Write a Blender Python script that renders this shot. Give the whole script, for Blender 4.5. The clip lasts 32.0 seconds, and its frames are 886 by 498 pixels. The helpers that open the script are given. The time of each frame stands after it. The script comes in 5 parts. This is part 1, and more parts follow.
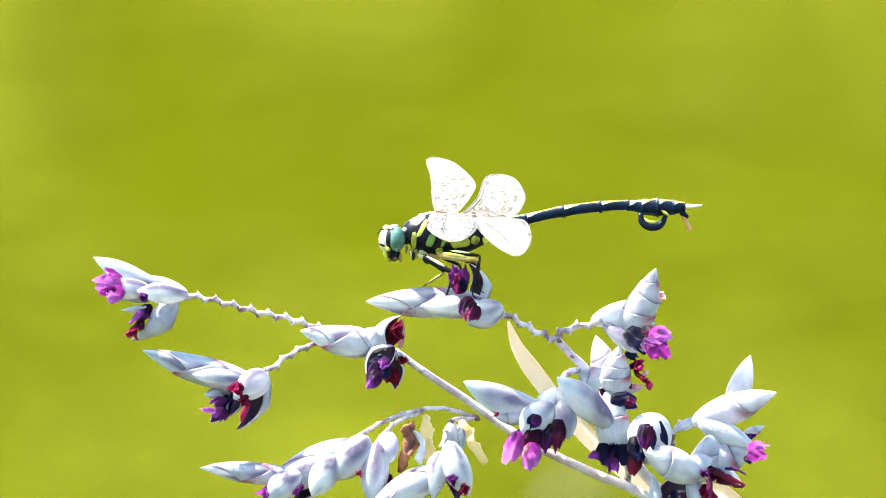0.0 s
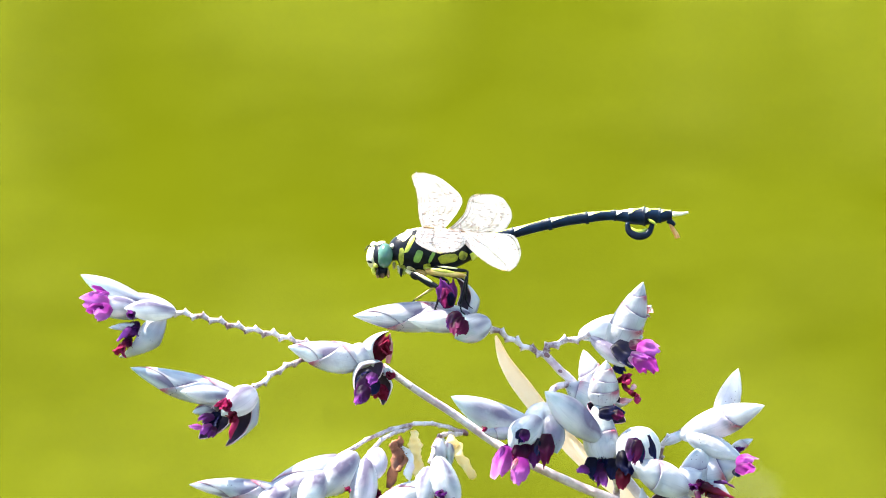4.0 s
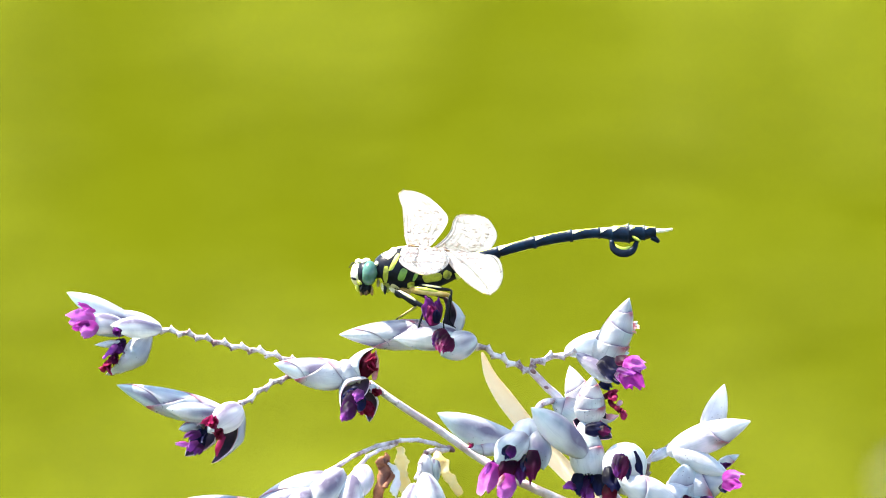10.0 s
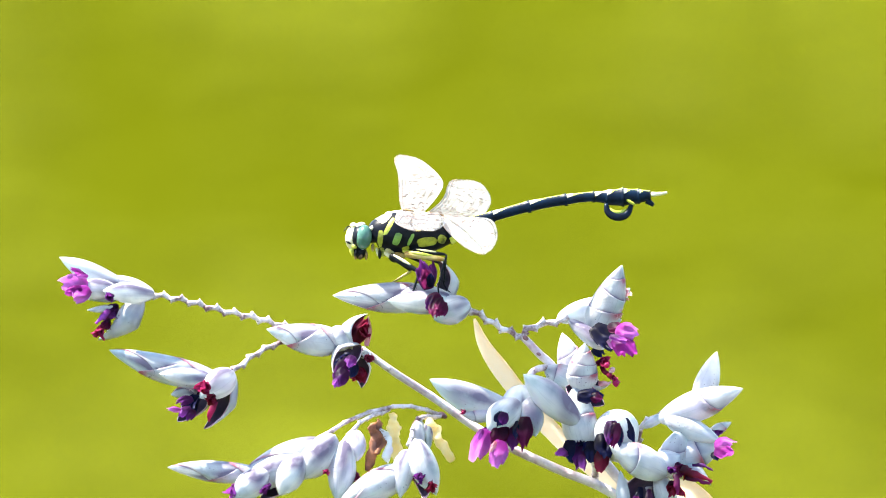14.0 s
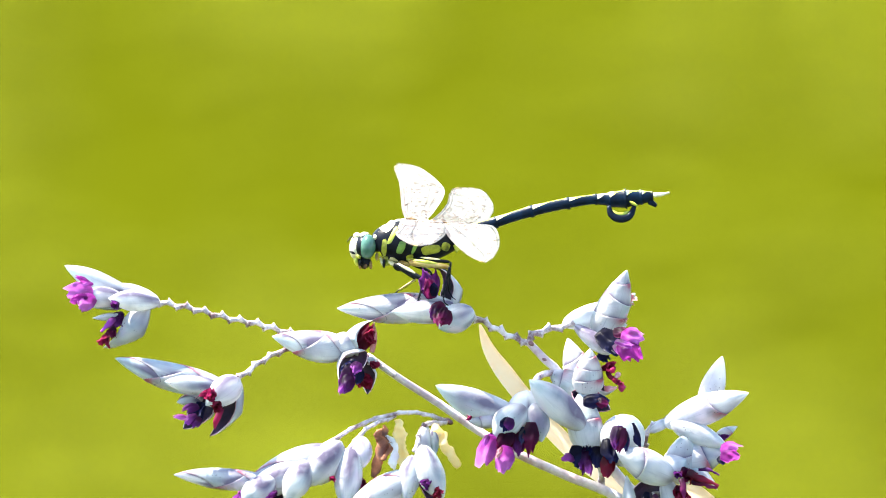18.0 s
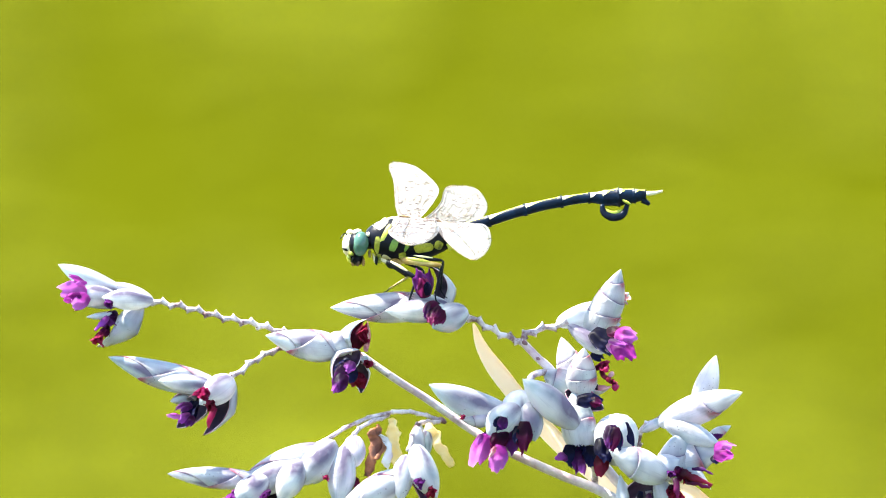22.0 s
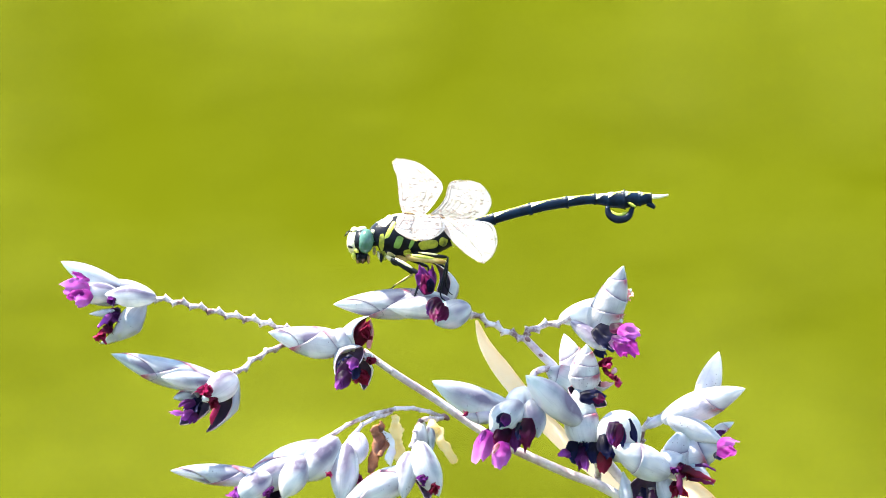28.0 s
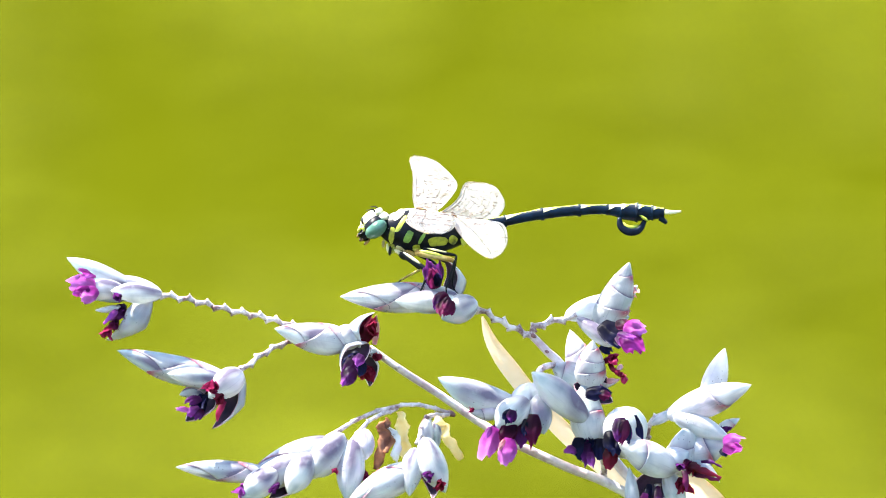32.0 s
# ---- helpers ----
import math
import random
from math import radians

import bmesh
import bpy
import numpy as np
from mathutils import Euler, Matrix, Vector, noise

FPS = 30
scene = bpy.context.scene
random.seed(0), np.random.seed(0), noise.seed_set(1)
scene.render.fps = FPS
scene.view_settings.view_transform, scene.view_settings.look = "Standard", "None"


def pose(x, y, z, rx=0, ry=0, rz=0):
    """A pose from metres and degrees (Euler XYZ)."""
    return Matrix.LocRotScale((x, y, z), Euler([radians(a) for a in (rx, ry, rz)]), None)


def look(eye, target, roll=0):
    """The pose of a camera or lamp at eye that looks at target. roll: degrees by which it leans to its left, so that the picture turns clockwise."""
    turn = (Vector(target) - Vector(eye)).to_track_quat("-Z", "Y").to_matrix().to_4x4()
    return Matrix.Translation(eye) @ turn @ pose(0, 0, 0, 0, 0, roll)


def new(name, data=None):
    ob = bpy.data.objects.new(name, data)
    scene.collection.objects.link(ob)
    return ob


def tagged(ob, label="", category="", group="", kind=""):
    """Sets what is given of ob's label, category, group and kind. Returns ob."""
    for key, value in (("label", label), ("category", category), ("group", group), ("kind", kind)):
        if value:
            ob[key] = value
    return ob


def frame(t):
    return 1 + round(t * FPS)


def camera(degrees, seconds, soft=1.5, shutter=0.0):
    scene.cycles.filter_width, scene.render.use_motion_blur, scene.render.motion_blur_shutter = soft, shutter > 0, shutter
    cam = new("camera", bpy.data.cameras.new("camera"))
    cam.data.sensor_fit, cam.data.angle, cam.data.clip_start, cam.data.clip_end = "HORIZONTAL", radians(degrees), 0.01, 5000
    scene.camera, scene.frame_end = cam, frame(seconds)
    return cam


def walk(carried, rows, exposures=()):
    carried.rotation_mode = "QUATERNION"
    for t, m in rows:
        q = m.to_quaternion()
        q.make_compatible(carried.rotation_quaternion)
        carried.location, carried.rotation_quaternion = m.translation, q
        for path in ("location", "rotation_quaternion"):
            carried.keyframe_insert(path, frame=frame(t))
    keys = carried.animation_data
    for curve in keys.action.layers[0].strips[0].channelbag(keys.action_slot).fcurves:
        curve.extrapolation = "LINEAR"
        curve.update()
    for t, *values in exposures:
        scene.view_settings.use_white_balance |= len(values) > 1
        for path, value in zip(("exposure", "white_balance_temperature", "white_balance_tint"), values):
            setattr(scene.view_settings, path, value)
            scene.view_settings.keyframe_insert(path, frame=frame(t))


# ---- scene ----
from mathutils.bvhtree import BVHTree

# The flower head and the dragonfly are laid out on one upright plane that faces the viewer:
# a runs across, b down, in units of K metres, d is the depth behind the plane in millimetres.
K = 0.00012277
AWAY = 4.0
PITCH = 12.0
HEAD = Vector((0.0, 0.0, 1.75))
PLANE = Matrix.Translation(HEAD) @ pose(0, 0, 0, -PITCH)
EYE = PLANE @ Vector((0, -AWAY, 0))


def at(a, b, d=0.0):
    s = 1 + d / (1000 * AWAY)
    return Vector(((a - 784) * K * s, d / 1000, (441 - b) * K * s))


VIEW = [
    (0.0, -0.1, 0.1, -0.02), (0.5, 18.3, -11.5, -0.39), (1.0, 31.4, -3.7, -0.41), (1.5, 54.7, 5.0, -0.35), (2.0, 33.5, 14.8, -0.37),
    (2.5, 40.0, 28.3, -0.34), (4.5, 19.6, 24.9, -0.41), (5.0, 25.6, 21.0, -0.34), (5.5, 13.6, 18.9, -0.52), (6.0, 20.8, 1.4, -0.38),
    (6.5, 35.5, 5.4, -0.33), (7.0, 60.3, 23.4, -0.49), (7.5, 82.7, 34.0, -0.47), (8.0, 60.7, 41.9, -0.4), (8.5, 50.6, 59.7, -0.44),
    (9.0, 66.4, 44.9, -0.56), (9.5, 31.1, 45.1, -0.54), (10.0, 48.0, 55.9, -0.53), (10.5, 64.3, 35.6, -0.58), (11.0, 62.8, 2.2, -0.5),
    (11.5, 44.5, 6.7, -0.56), (12.0, 51.4, 21.8, -0.58), (12.5, 35.9, 46.9, -0.4), (13.0, 43.5, 54.5, -0.47), (13.5, 52.2, 22.1, -0.35),
    (14.0, 60.2, -3.8, -0.32), (14.5, 33.3, -7.4, -0.34), (16.5, 46.5, -23.6, -0.56), (17.0, 18.2, 4.3, -0.44), (17.5, 43.1, 15.3, -0.54),
    (18.0, 51.5, 6.9, -0.66), (18.5, 55.5, 18.1, -0.66), (19.0, 54.1, 51.8, -0.72), (19.5, 53.2, 50.3, -0.66), (20.0, 54.3, 39.2, -0.56),
    (20.5, 55.0, 34.7, -0.71), (21.0, 53.6, 15.0, -0.5), (21.5, 42.3, 7.4, -0.37), (22.0, 62.7, 5.3, -0.61), (22.5, 58.8, -5.9, -0.28),
    (23.0, 79.9, -14.3, -0.38), (23.5, 101.1, -4.6, -0.58), (24.0, 82.0, 14.7, -0.44), (24.5, 80.8, 19.4, -0.61), (26.5, 67.3, 30.6, -0.42),
    (27.0, 51.5, 22.6, -0.59), (27.5, 64.4, 13.1, -0.44), (28.0, 57.7, -0.6, -0.68), (28.5, 67.6, -2.7, -0.51), (29.0, 61.7, 21.5, -0.39),
    (29.5, 61.4, 40.5, -0.7), (30.0, 88.6, 38.9, -0.59), (30.5, 98.0, 38.9, -0.68), (31.0, 83.0, 29.6, -0.64), (31.5, 48.7, 16.4, -0.64),
    (32.0, 47.1, -6.8, -0.68),
]

cam = camera(2 * math.degrees(math.atan(784 * K / AWAY)), 32.0, soft=1.0)
cam.data.dof.use_dof = True
cam.data.dof.focus_distance = AWAY
cam.data.dof.aperture_fstop = cam.data.lens / 36.0
walk(cam, [(t, look(EYE, PLANE @ Vector((a * K, 0, b * K)), roll)) for t, a, b, roll in VIEW],
     exposures=[(0.0, 2.2), (32.0, 2.2)])

# ---- light ----
SUN_FROM = (PLANE.to_3x3() @ Vector((-0.46, 0.03, 0.88))).normalized()
world = bpy.data.worlds.new("sky")
scene.world = world
world.use_nodes = True
sky = world.node_tree.nodes.new("ShaderNodeTexSky")
sky.sky_type, sky.sun_disc = "NISHITA", False
sky.sun_elevation = math.asin(SUN_FROM.z)
sky.sun_rotation = math.atan2(SUN_FROM.x, SUN_FROM.y)
back = world.node_tree.nodes["Background"]
back.inputs["Strength"].default_value = 0.125
world.node_tree.links.new(sky.outputs[0], back.inputs["Color"])
sun = new("sun", bpy.data.lights.new("sun", "SUN"))
sun.data.energy, sun.data.angle, sun.data.color = 5.0, radians(0.55), (1.0, 0.94, 0.84)
sun.matrix_world = look(HEAD + SUN_FROM * 10, HEAD)


# ---- materials ----
def material(name):
    m = bpy.data.materials.new(name)
    m.use_nodes = True
    return m, m.node_tree.nodes, m.node_tree.links, m.node_tree.nodes["Principled BSDF"]


def mottled(name, dark, light, scale, rough=0.6, stretch=(1, 1, 1), bump=0.2, low=0.35, high=0.65, spec=0.5):
    """A surface that wanders between two colours at two scales, with a fine relief."""
    m, nodes, links, bsdf = material(name)
    coord = nodes.new("ShaderNodeTexCoord")
    info = nodes.new("ShaderNodeObjectInfo")
    shift = nodes.new("ShaderNodeVectorMath")
    shift.operation = "MULTIPLY_ADD"
    shift.inputs[1].default_value = stretch
    links.new(coord.outputs["Object"], shift.inputs[0])
    links.new(info.outputs["Random"], shift.inputs[2])
    big = nodes.new("ShaderNodeTexNoise")
    big.inputs["Scale"].default_value, big.inputs["Detail"].default_value = scale, 3
    fine = nodes.new("ShaderNodeTexNoise")
    fine.inputs["Scale"].default_value, fine.inputs["Detail"].default_value = scale * 7, 4
    links.new(shift.outputs[0], big.inputs["Vector"])
    links.new(shift.outputs[0], fine.inputs["Vector"])
    add = nodes.new("ShaderNodeMath")
    add.operation = "MULTIPLY_ADD"
    add.inputs[1].default_value = 0.3
    links.new(fine.outputs[0], add.inputs[0])
    links.new(big.outputs[0], add.inputs[2])
    ramp = nodes.new("ShaderNodeValToRGB")
    ramp.color_ramp.elements[0].position, ramp.color_ramp.elements[1].position = low + 0.15, high + 0.15
    ramp.color_ramp.elements[0].color, ramp.color_ramp.elements[1].color = (*dark, 1), (*light, 1)
    links.new(add.outputs[0], ramp.inputs[0])
    bsdf.inputs["Specular IOR Level"].default_value = spec
    links.new(ramp.outputs[0], bsdf.inputs["Base Color"])
    bsdf.inputs["Roughness"].default_value = rough
    relief = nodes.new("ShaderNodeBump")
    relief.inputs["Strength"].default_value, relief.inputs["Distance"].default_value = bump, 0.15 / scale
    links.new(fine.outputs[0], relief.inputs["Height"])
    links.new(relief.outputs[0], bsdf.inputs["Normal"])
    return m


def thin(m, amount, colour):
    """Lets some light through a leaf-thin surface."""
    nodes, links = m.node_tree.nodes, m.node_tree.links
    out, bsdf = nodes["Material Output"], nodes["Principled BSDF"]
    glow = nodes.new("ShaderNodeBsdfTranslucent")
    glow.inputs["Color"].default_value = (*colour, 1)
    mix = nodes.new("ShaderNodeMixShader")
    mix.inputs[0].default_value = amount
    links.new(bsdf.outputs[0], mix.inputs[1])
    links.new(glow.outputs[0], mix.inputs[2])
    links.new(mix.outputs[0], out.inputs["Surface"])
    return m


def clear(m, amount):
    """Lets most of the light straight through a membrane."""
    nodes, links = m.node_tree.nodes, m.node_tree.links
    out = nodes["Material Output"]
    old = out.inputs["Surface"].links[0].from_socket
    mix = nodes.new("ShaderNodeMixShader")
    mix.inputs[0].default_value = amount
    links.new(old, mix.inputs[1])
    links.new(nodes.new("ShaderNodeBsdfTransparent").outputs[0], mix.inputs[2])
    links.new(mix.outputs[0], out.inputs["Surface"])
    return m


def attribute(nodes, name):
    n = nodes.new("ShaderNodeAttribute")
    n.attribute_name = name
    return n.outputs["Fac"]


def blend(nodes, links, fac, one, two):
    n = nodes.new("ShaderNodeMix")
    n.data_type = "RGBA"
    links.new(fac, n.inputs[0])
    for value, socket in ((one, n.inputs[6]), (two, n.inputs[7])):
        if isinstance(value, tuple):
            socket.default_value = (*value, 1)
        else:
            links.new(value, socket)
    return n.outputs[2]


def bract_skin(name):
    """Powdery white skin with mauve patches where a scale comes out, blue-grey shading painted into the coat, a pink
    rim, fine veins and specks.
    """
    m, nodes, links, bsdf = material(name)
    coord, info = nodes.new("ShaderNodeTexCoord"), nodes.new("ShaderNodeObjectInfo")
    shift = nodes.new("ShaderNodeVectorMath")
    shift.operation = "ADD"
    links.new(coord.outputs["Object"], shift.inputs[0])
    links.new(info.outputs["Random"], shift.inputs[1])

    def cloud(scale, low, high, a=0.0, b=1.0):
        n = nodes.new("ShaderNodeTexNoise")
        n.inputs["Scale"].default_value, n.inputs["Detail"].default_value = scale, 3
        links.new(shift.outputs[0], n.inputs["Vector"])
        r = nodes.new("ShaderNodeMapRange")
        for i, v in enumerate((low, high, a, b)):
            r.inputs[i + 1].default_value = v
        links.new(n.outputs[0], r.inputs[0])
        return r.outputs[0]

    def calc(kind, one, two):
        n = nodes.new("ShaderNodeMath")
        n.operation, n.use_clamp = kind, True
        for value, socket in ((one, n.inputs[0]), (two, n.inputs[1])):
            if isinstance(value, float):
                socket.default_value = value
            else:
                links.new(value, socket)
        return n.outputs[0]

    coat = blend(nodes, links, cloud(260, 0.3, 0.7), (0.80, 0.81, 0.81), (0.88, 0.87, 0.85))
    coat = blend(nodes, links, cloud(95, 0.50, 0.66, 0.0, 0.55), coat, (0.58, 0.74, 0.74))
    coat = blend(nodes, links, cloud(130, 0.54, 0.68, 0.0, 0.6), coat, (0.74, 0.62, 0.78))
    # teal to blue-grey tint that stands in for shade on the bracts
    coat = blend(nodes, links, calc("MULTIPLY", attribute(nodes, "tip"), cloud(330, 0.3, 0.6, 0.2, 0.75)), coat, blend(nodes, links, info.outputs["Random"], (0.32, 0.46, 0.46), (0.46, 0.48, 0.58)))
    # mauve patches, together with the shade painted by the buds' marks
    coat = blend(nodes, links, calc("MULTIPLY", calc("MULTIPLY", attribute(nodes, "blush_shade"), 1.25), cloud(420, 0.3, 0.45, 0.8, 1.0)), coat, (0.20, 0.17, 0.25))
    coat = blend(nodes, links, calc("MULTIPLY", attribute(nodes, "rim"), cloud(500, 0.3, 0.55, 0.3, 1.0)), coat, (0.56, 0.16, 0.22))
    grain = nodes.new("ShaderNodeCombineXYZ")
    for i, name in enumerate(("round", "along")):
        n = nodes.new("ShaderNodeMath")
        n.operation = "MULTIPLY"
        n.inputs[1].default_value = (5.5, 2.2)[i]
        links.new(attribute(nodes, name), n.inputs[0])
        links.new(n.outputs[0], grain.inputs[i])
    links.new(info.outputs["Random"], grain.inputs[2])
    lines = nodes.new("ShaderNodeTexNoise")
    lines.inputs["Scale"].default_value, lines.inputs["Detail"].default_value = 1.6, 4
    links.new(grain.outputs[0], lines.inputs["Vector"])
    streak = nodes.new("ShaderNodeMapRange")
    for i, v in enumerate((0.55, 0.75, 0.0, 0.28)):
        streak.inputs[i + 1].default_value = v
    links.new(lines.outputs[0], streak.inputs[0])
    coat = blend(nodes, links, streak.outputs[0], coat, (0.20, 0.19, 0.27))
    dots = nodes.new("ShaderNodeTexVoronoi")
    dots.inputs["Scale"].default_value = 1200
    links.new(shift.outputs[0], dots.inputs["Vector"])
    speck = calc("MULTIPLY", calc("LESS_THAN", dots.outputs["Distance"], 0.15), cloud(210, 0.55, 0.64, 0.0, 0.8))
    coat = blend(nodes, links, speck, coat, (0.12, 0.10, 0.13))
    links.new(coat, bsdf.inputs["Base Color"])
    bsdf.inputs["Roughness"].default_value, bsdf.inputs["Specular IOR Level"].default_value = 0.36, 0.5
    relief = nodes.new("ShaderNodeBump")
    relief.inputs["Strength"].default_value, relief.inputs["Distance"].default_value = 0.25, 0.0006
    links.new(cloud(900, 0.2, 0.8), relief.inputs["Height"])
    links.new(relief.outputs[0], bsdf.inputs["Normal"])
    made = thin(m, 0.45, (0.86, 0.80, 0.73))
    links.new(coat, nodes["Translucent BSDF"].inputs["Color"])
    return made


def petal(name, throat, lip, through_light):
    """A thin petal, dark in the throat and bright at the lip, with soft blotches."""
    m, nodes, links, bsdf = material(name)
    coord = nodes.new("ShaderNodeTexCoord")
    n = nodes.new("ShaderNodeTexNoise")
    n.inputs["Scale"].default_value, n.inputs["Detail"].default_value = 420, 3
    links.new(coord.outputs["Object"], n.inputs["Vector"])
    add = nodes.new("ShaderNodeMath")
    add.operation = "MULTIPLY_ADD"
    add.inputs[1].default_value, add.use_clamp = 0.9, True
    links.new(n.outputs[0], add.inputs[0])
    less = nodes.new("ShaderNodeMath")
    less.operation = "SUBTRACT"
    less.inputs[1].default_value = 0.48
    links.new(attribute(nodes, "lip"), less.inputs[0])
    links.new(less.outputs[0], add.inputs[2])
    links.new(blend(nodes, links, add.outputs[0], throat, lip), bsdf.inputs["Base Color"])
    bsdf.inputs["Roughness"].default_value, bsdf.inputs["Specular IOR Level"].default_value = 0.5, 0.2
    relief = nodes.new("ShaderNodeBump")
    relief.inputs["Strength"].default_value, relief.inputs["Distance"].default_value = 0.3, 0.0004
    links.new(n.outputs[0], relief.inputs["Height"])
    links.new(relief.outputs[0], bsdf.inputs["Normal"])
    return thin(m, 0.40, through_light)


BRACT = bract_skin("bract")
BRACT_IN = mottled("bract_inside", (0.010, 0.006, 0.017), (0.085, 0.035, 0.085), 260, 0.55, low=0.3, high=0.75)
EDGE = mottled("bract_edge", (0.55, 0.22, 0.30), (0.78, 0.66, 0.70), 300, 0.6)
TAN = mottled("tan_shell", (0.26, 0.15, 0.02), (0.50, 0.40, 0.12), 500, 0.4, bump=0.1)
VIOLET = petal("violet_petal", (0.040, 0.008, 0.060), (0.50, 0.11, 0.60), (0.55, 0.12, 0.62))
PURPLE = petal("purple_petal", (0.010, 0.004, 0.018), (0.22, 0.035, 0.30), (0.30, 0.05, 0.38))
CRIMSON = petal("crimson_petal", (0.014, 0.003, 0.010), (0.36, 0.020, 0.075), (0.45, 0.03, 0.10))
WINE = petal("wine_petal", (0.008, 0.002, 0.012), (0.27, 0.018, 0.14), (0.34, 0.03, 0.18))
RED = petal("red_petal", (0.08, 0.003, 0.025), (0.48, 0.030, 0.15), (0.62, 0.05, 0.22))
LILAC = petal("lilac_petal", (0.30, 0.015, 0.26), (0.80, 0.30, 0.80), (0.75, 0.30, 0.75))
PINK = petal("pink_petal", (0.55, 0.16, 0.22), (0.88, 0.62, 0.66), (0.8, 0.5, 0.5))
BLUE = petal("blue_black_petal", (0.004, 0.004, 0.014), (0.020, 0.024, 0.13), (0.03, 0.03, 0.16))
MAGENTA = petal("magenta_petal", (0.09, 0.004, 0.10), (0.66, 0.08, 0.58), (0.66, 0.10, 0.58))
RACHIS = mottled("rachis", (0.17, 0.085, 0.09), (0.70, 0.62, 0.62), 300, 0.6, low=0.34, high=0.58)
SCAR = mottled("node_scar", (0.09, 0.035, 0.04), (0.30, 0.15, 0.16), 400, 0.7)
STEM = mottled("stem", (0.46, 0.30, 0.32), (0.80, 0.74, 0.74), 140, 0.55, (1, 1, 1), low=0.3, high=0.62)
BLADE = thin(mottled("pale_blade", (0.92, 0.76, 0.52), (0.95, 0.87, 0.74), 60, 0.5), 0.60, (1.0, 0.84, 0.62))
DRY = thin(mottled("dry_bract", (0.03, 0.012, 0.010), (0.40, 0.16, 0.07), 420, 0.7), 0.30, (0.8, 0.32, 0.08))
STRAW = thin(mottled("straw", (0.82, 0.52, 0.18), (0.95, 0.90, 0.70), 420, 0.6), 0.72, (1.0, 0.88, 0.55))
BLACK = mottled("black_shell", (0.002, 0.003, 0.005), (0.008, 0.010, 0.016), 500, 0.34, bump=0.1, spec=0.12)
SHINE = mottled("shining_black", (0.002, 0.004, 0.010), (0.003, 0.014, 0.034), 260, 0.34, bump=0.1, spec=0.12)
OLIVE = mottled("olive_shell", (0.06, 0.075, 0.006), (0.34, 0.36, 0.030), 520, 0.4, bump=0.1, low=0.28, high=0.55)
YELLOW = mottled("yellow_shell", (0.36, 0.42, 0.03), (0.60, 0.62, 0.10), 500, 0.4, bump=0.1)
CREAM = mottled("cream_shell", (0.55, 0.50, 0.24), (0.80, 0.76, 0.55), 500, 0.4, bump=0.1)
GREEN = mottled("green_shell", (0.09, 0.19, 0.03), (0.20, 0.36, 0.07), 500, 0.4, bump=0.1)
EYES = mottled("compound_eye", (0.022, 0.075, 0.018), (0.065, 0.16, 0.13), 200, 0.18, bump=0.05, low=0.3, high=0.7, spec=0.5)
WINGS = clear(thin(mottled("wing_membrane", (0.28, 0.25, 0.23), (0.60, 0.59, 0.58), 230, 0.25, (1, 1, 2.5), bump=0.12, low=0.25, high=0.6), 0.42, (0.58, 0.55, 0.54)), 0.50)
VEIN = mottled("wing_vein", (0.10, 0.07, 0.06), (0.30, 0.22, 0.19), 500, 0.5)
AMBER = thin(mottled("amber", (0.66, 0.30, 0.07), (0.86, 0.55, 0.20), 600, 0.4), 0.3, (0.8, 0.4, 0.1))
MOUTH = mottled("brown_mouthparts", (0.05, 0.02, 0.01), (0.34, 0.20, 0.06), 600, 0.4)
FLUFF = thin(mottled("pale_fluff", (0.72, 0.70, 0.62), (0.85, 0.84, 0.80), 200, 0.7), 0.4, (0.9, 0.9, 0.85))
POND = mottled("duckweed", (0.0384, 0.0450, 0.0008), (0.0514, 0.0600, 0.0017), 2.2, 1.0, low=0.2, high=0.85, bump=0.3, spec=0.0)
LILY = mottled("floating_leaf", (0.078, 0.089, 0.0022), (0.118, 0.133, 0.012), 30, 1.0, low=0.2, high=0.8, spec=0.0)


# ---- mesh tools ----
ORIGIN = {}


def link(name, bm, mats, parent, o, label=""):
    """One mesh object; its vertices are given on the plane, o is its pivot."""
    for v in bm.verts:
        v.co -= o
    bmesh.ops.recalc_face_normals(bm, faces=bm.faces)
    for face in bm.faces:
        face.smooth = True
    data = bpy.data.meshes.new(name)
    bm.to_mesh(data)
    bm.free()
    for m in (mats if isinstance(mats, (list, tuple)) else [mats]):
        data.materials.append(m)
    ob = new(name, data)
    if parent:
        ob.parent = parent
        ob.location = o - ORIGIN[parent]
    else:
        ob.matrix_world = PLANE @ Matrix.Translation(o)
    ORIGIN[ob] = o.copy()
    return tagged(ob, label)


def part(name, bm, mats, parent, label="", o=None):
    if o is None:
        o = sum((v.co for v in bm.verts), Vector()) / len(bm.verts)
    return link(name, bm, mats, parent, o, label)


def root(name, o, label, category, group=""):
    ob = new(name)
    ob.empty_display_size = 0.01
    ob.matrix_world = PLANE @ Matrix.Translation(o)
    ORIGIN[ob] = o.copy()
    return tagged(ob, label, category, group)


def spline(points, n):
    """n + 1 points on a smooth line through the given ones."""
    p = [points[0] * 2 - points[1], *points, points[-1] * 2 - points[-2]]
    out = []
    for i in range(n + 1):
        s = i / n * (len(points) - 1)
        j = min(int(s), len(points) - 2)
        f = s - j
        a, b, c, d = p[j:j + 4]
        out.append(0.5 * (2 * b + (c - a) * f + (2 * a - 5 * b + 4 * c - d) * f * f + (3 * b - a - 3 * c + d) * f ** 3))
    return out


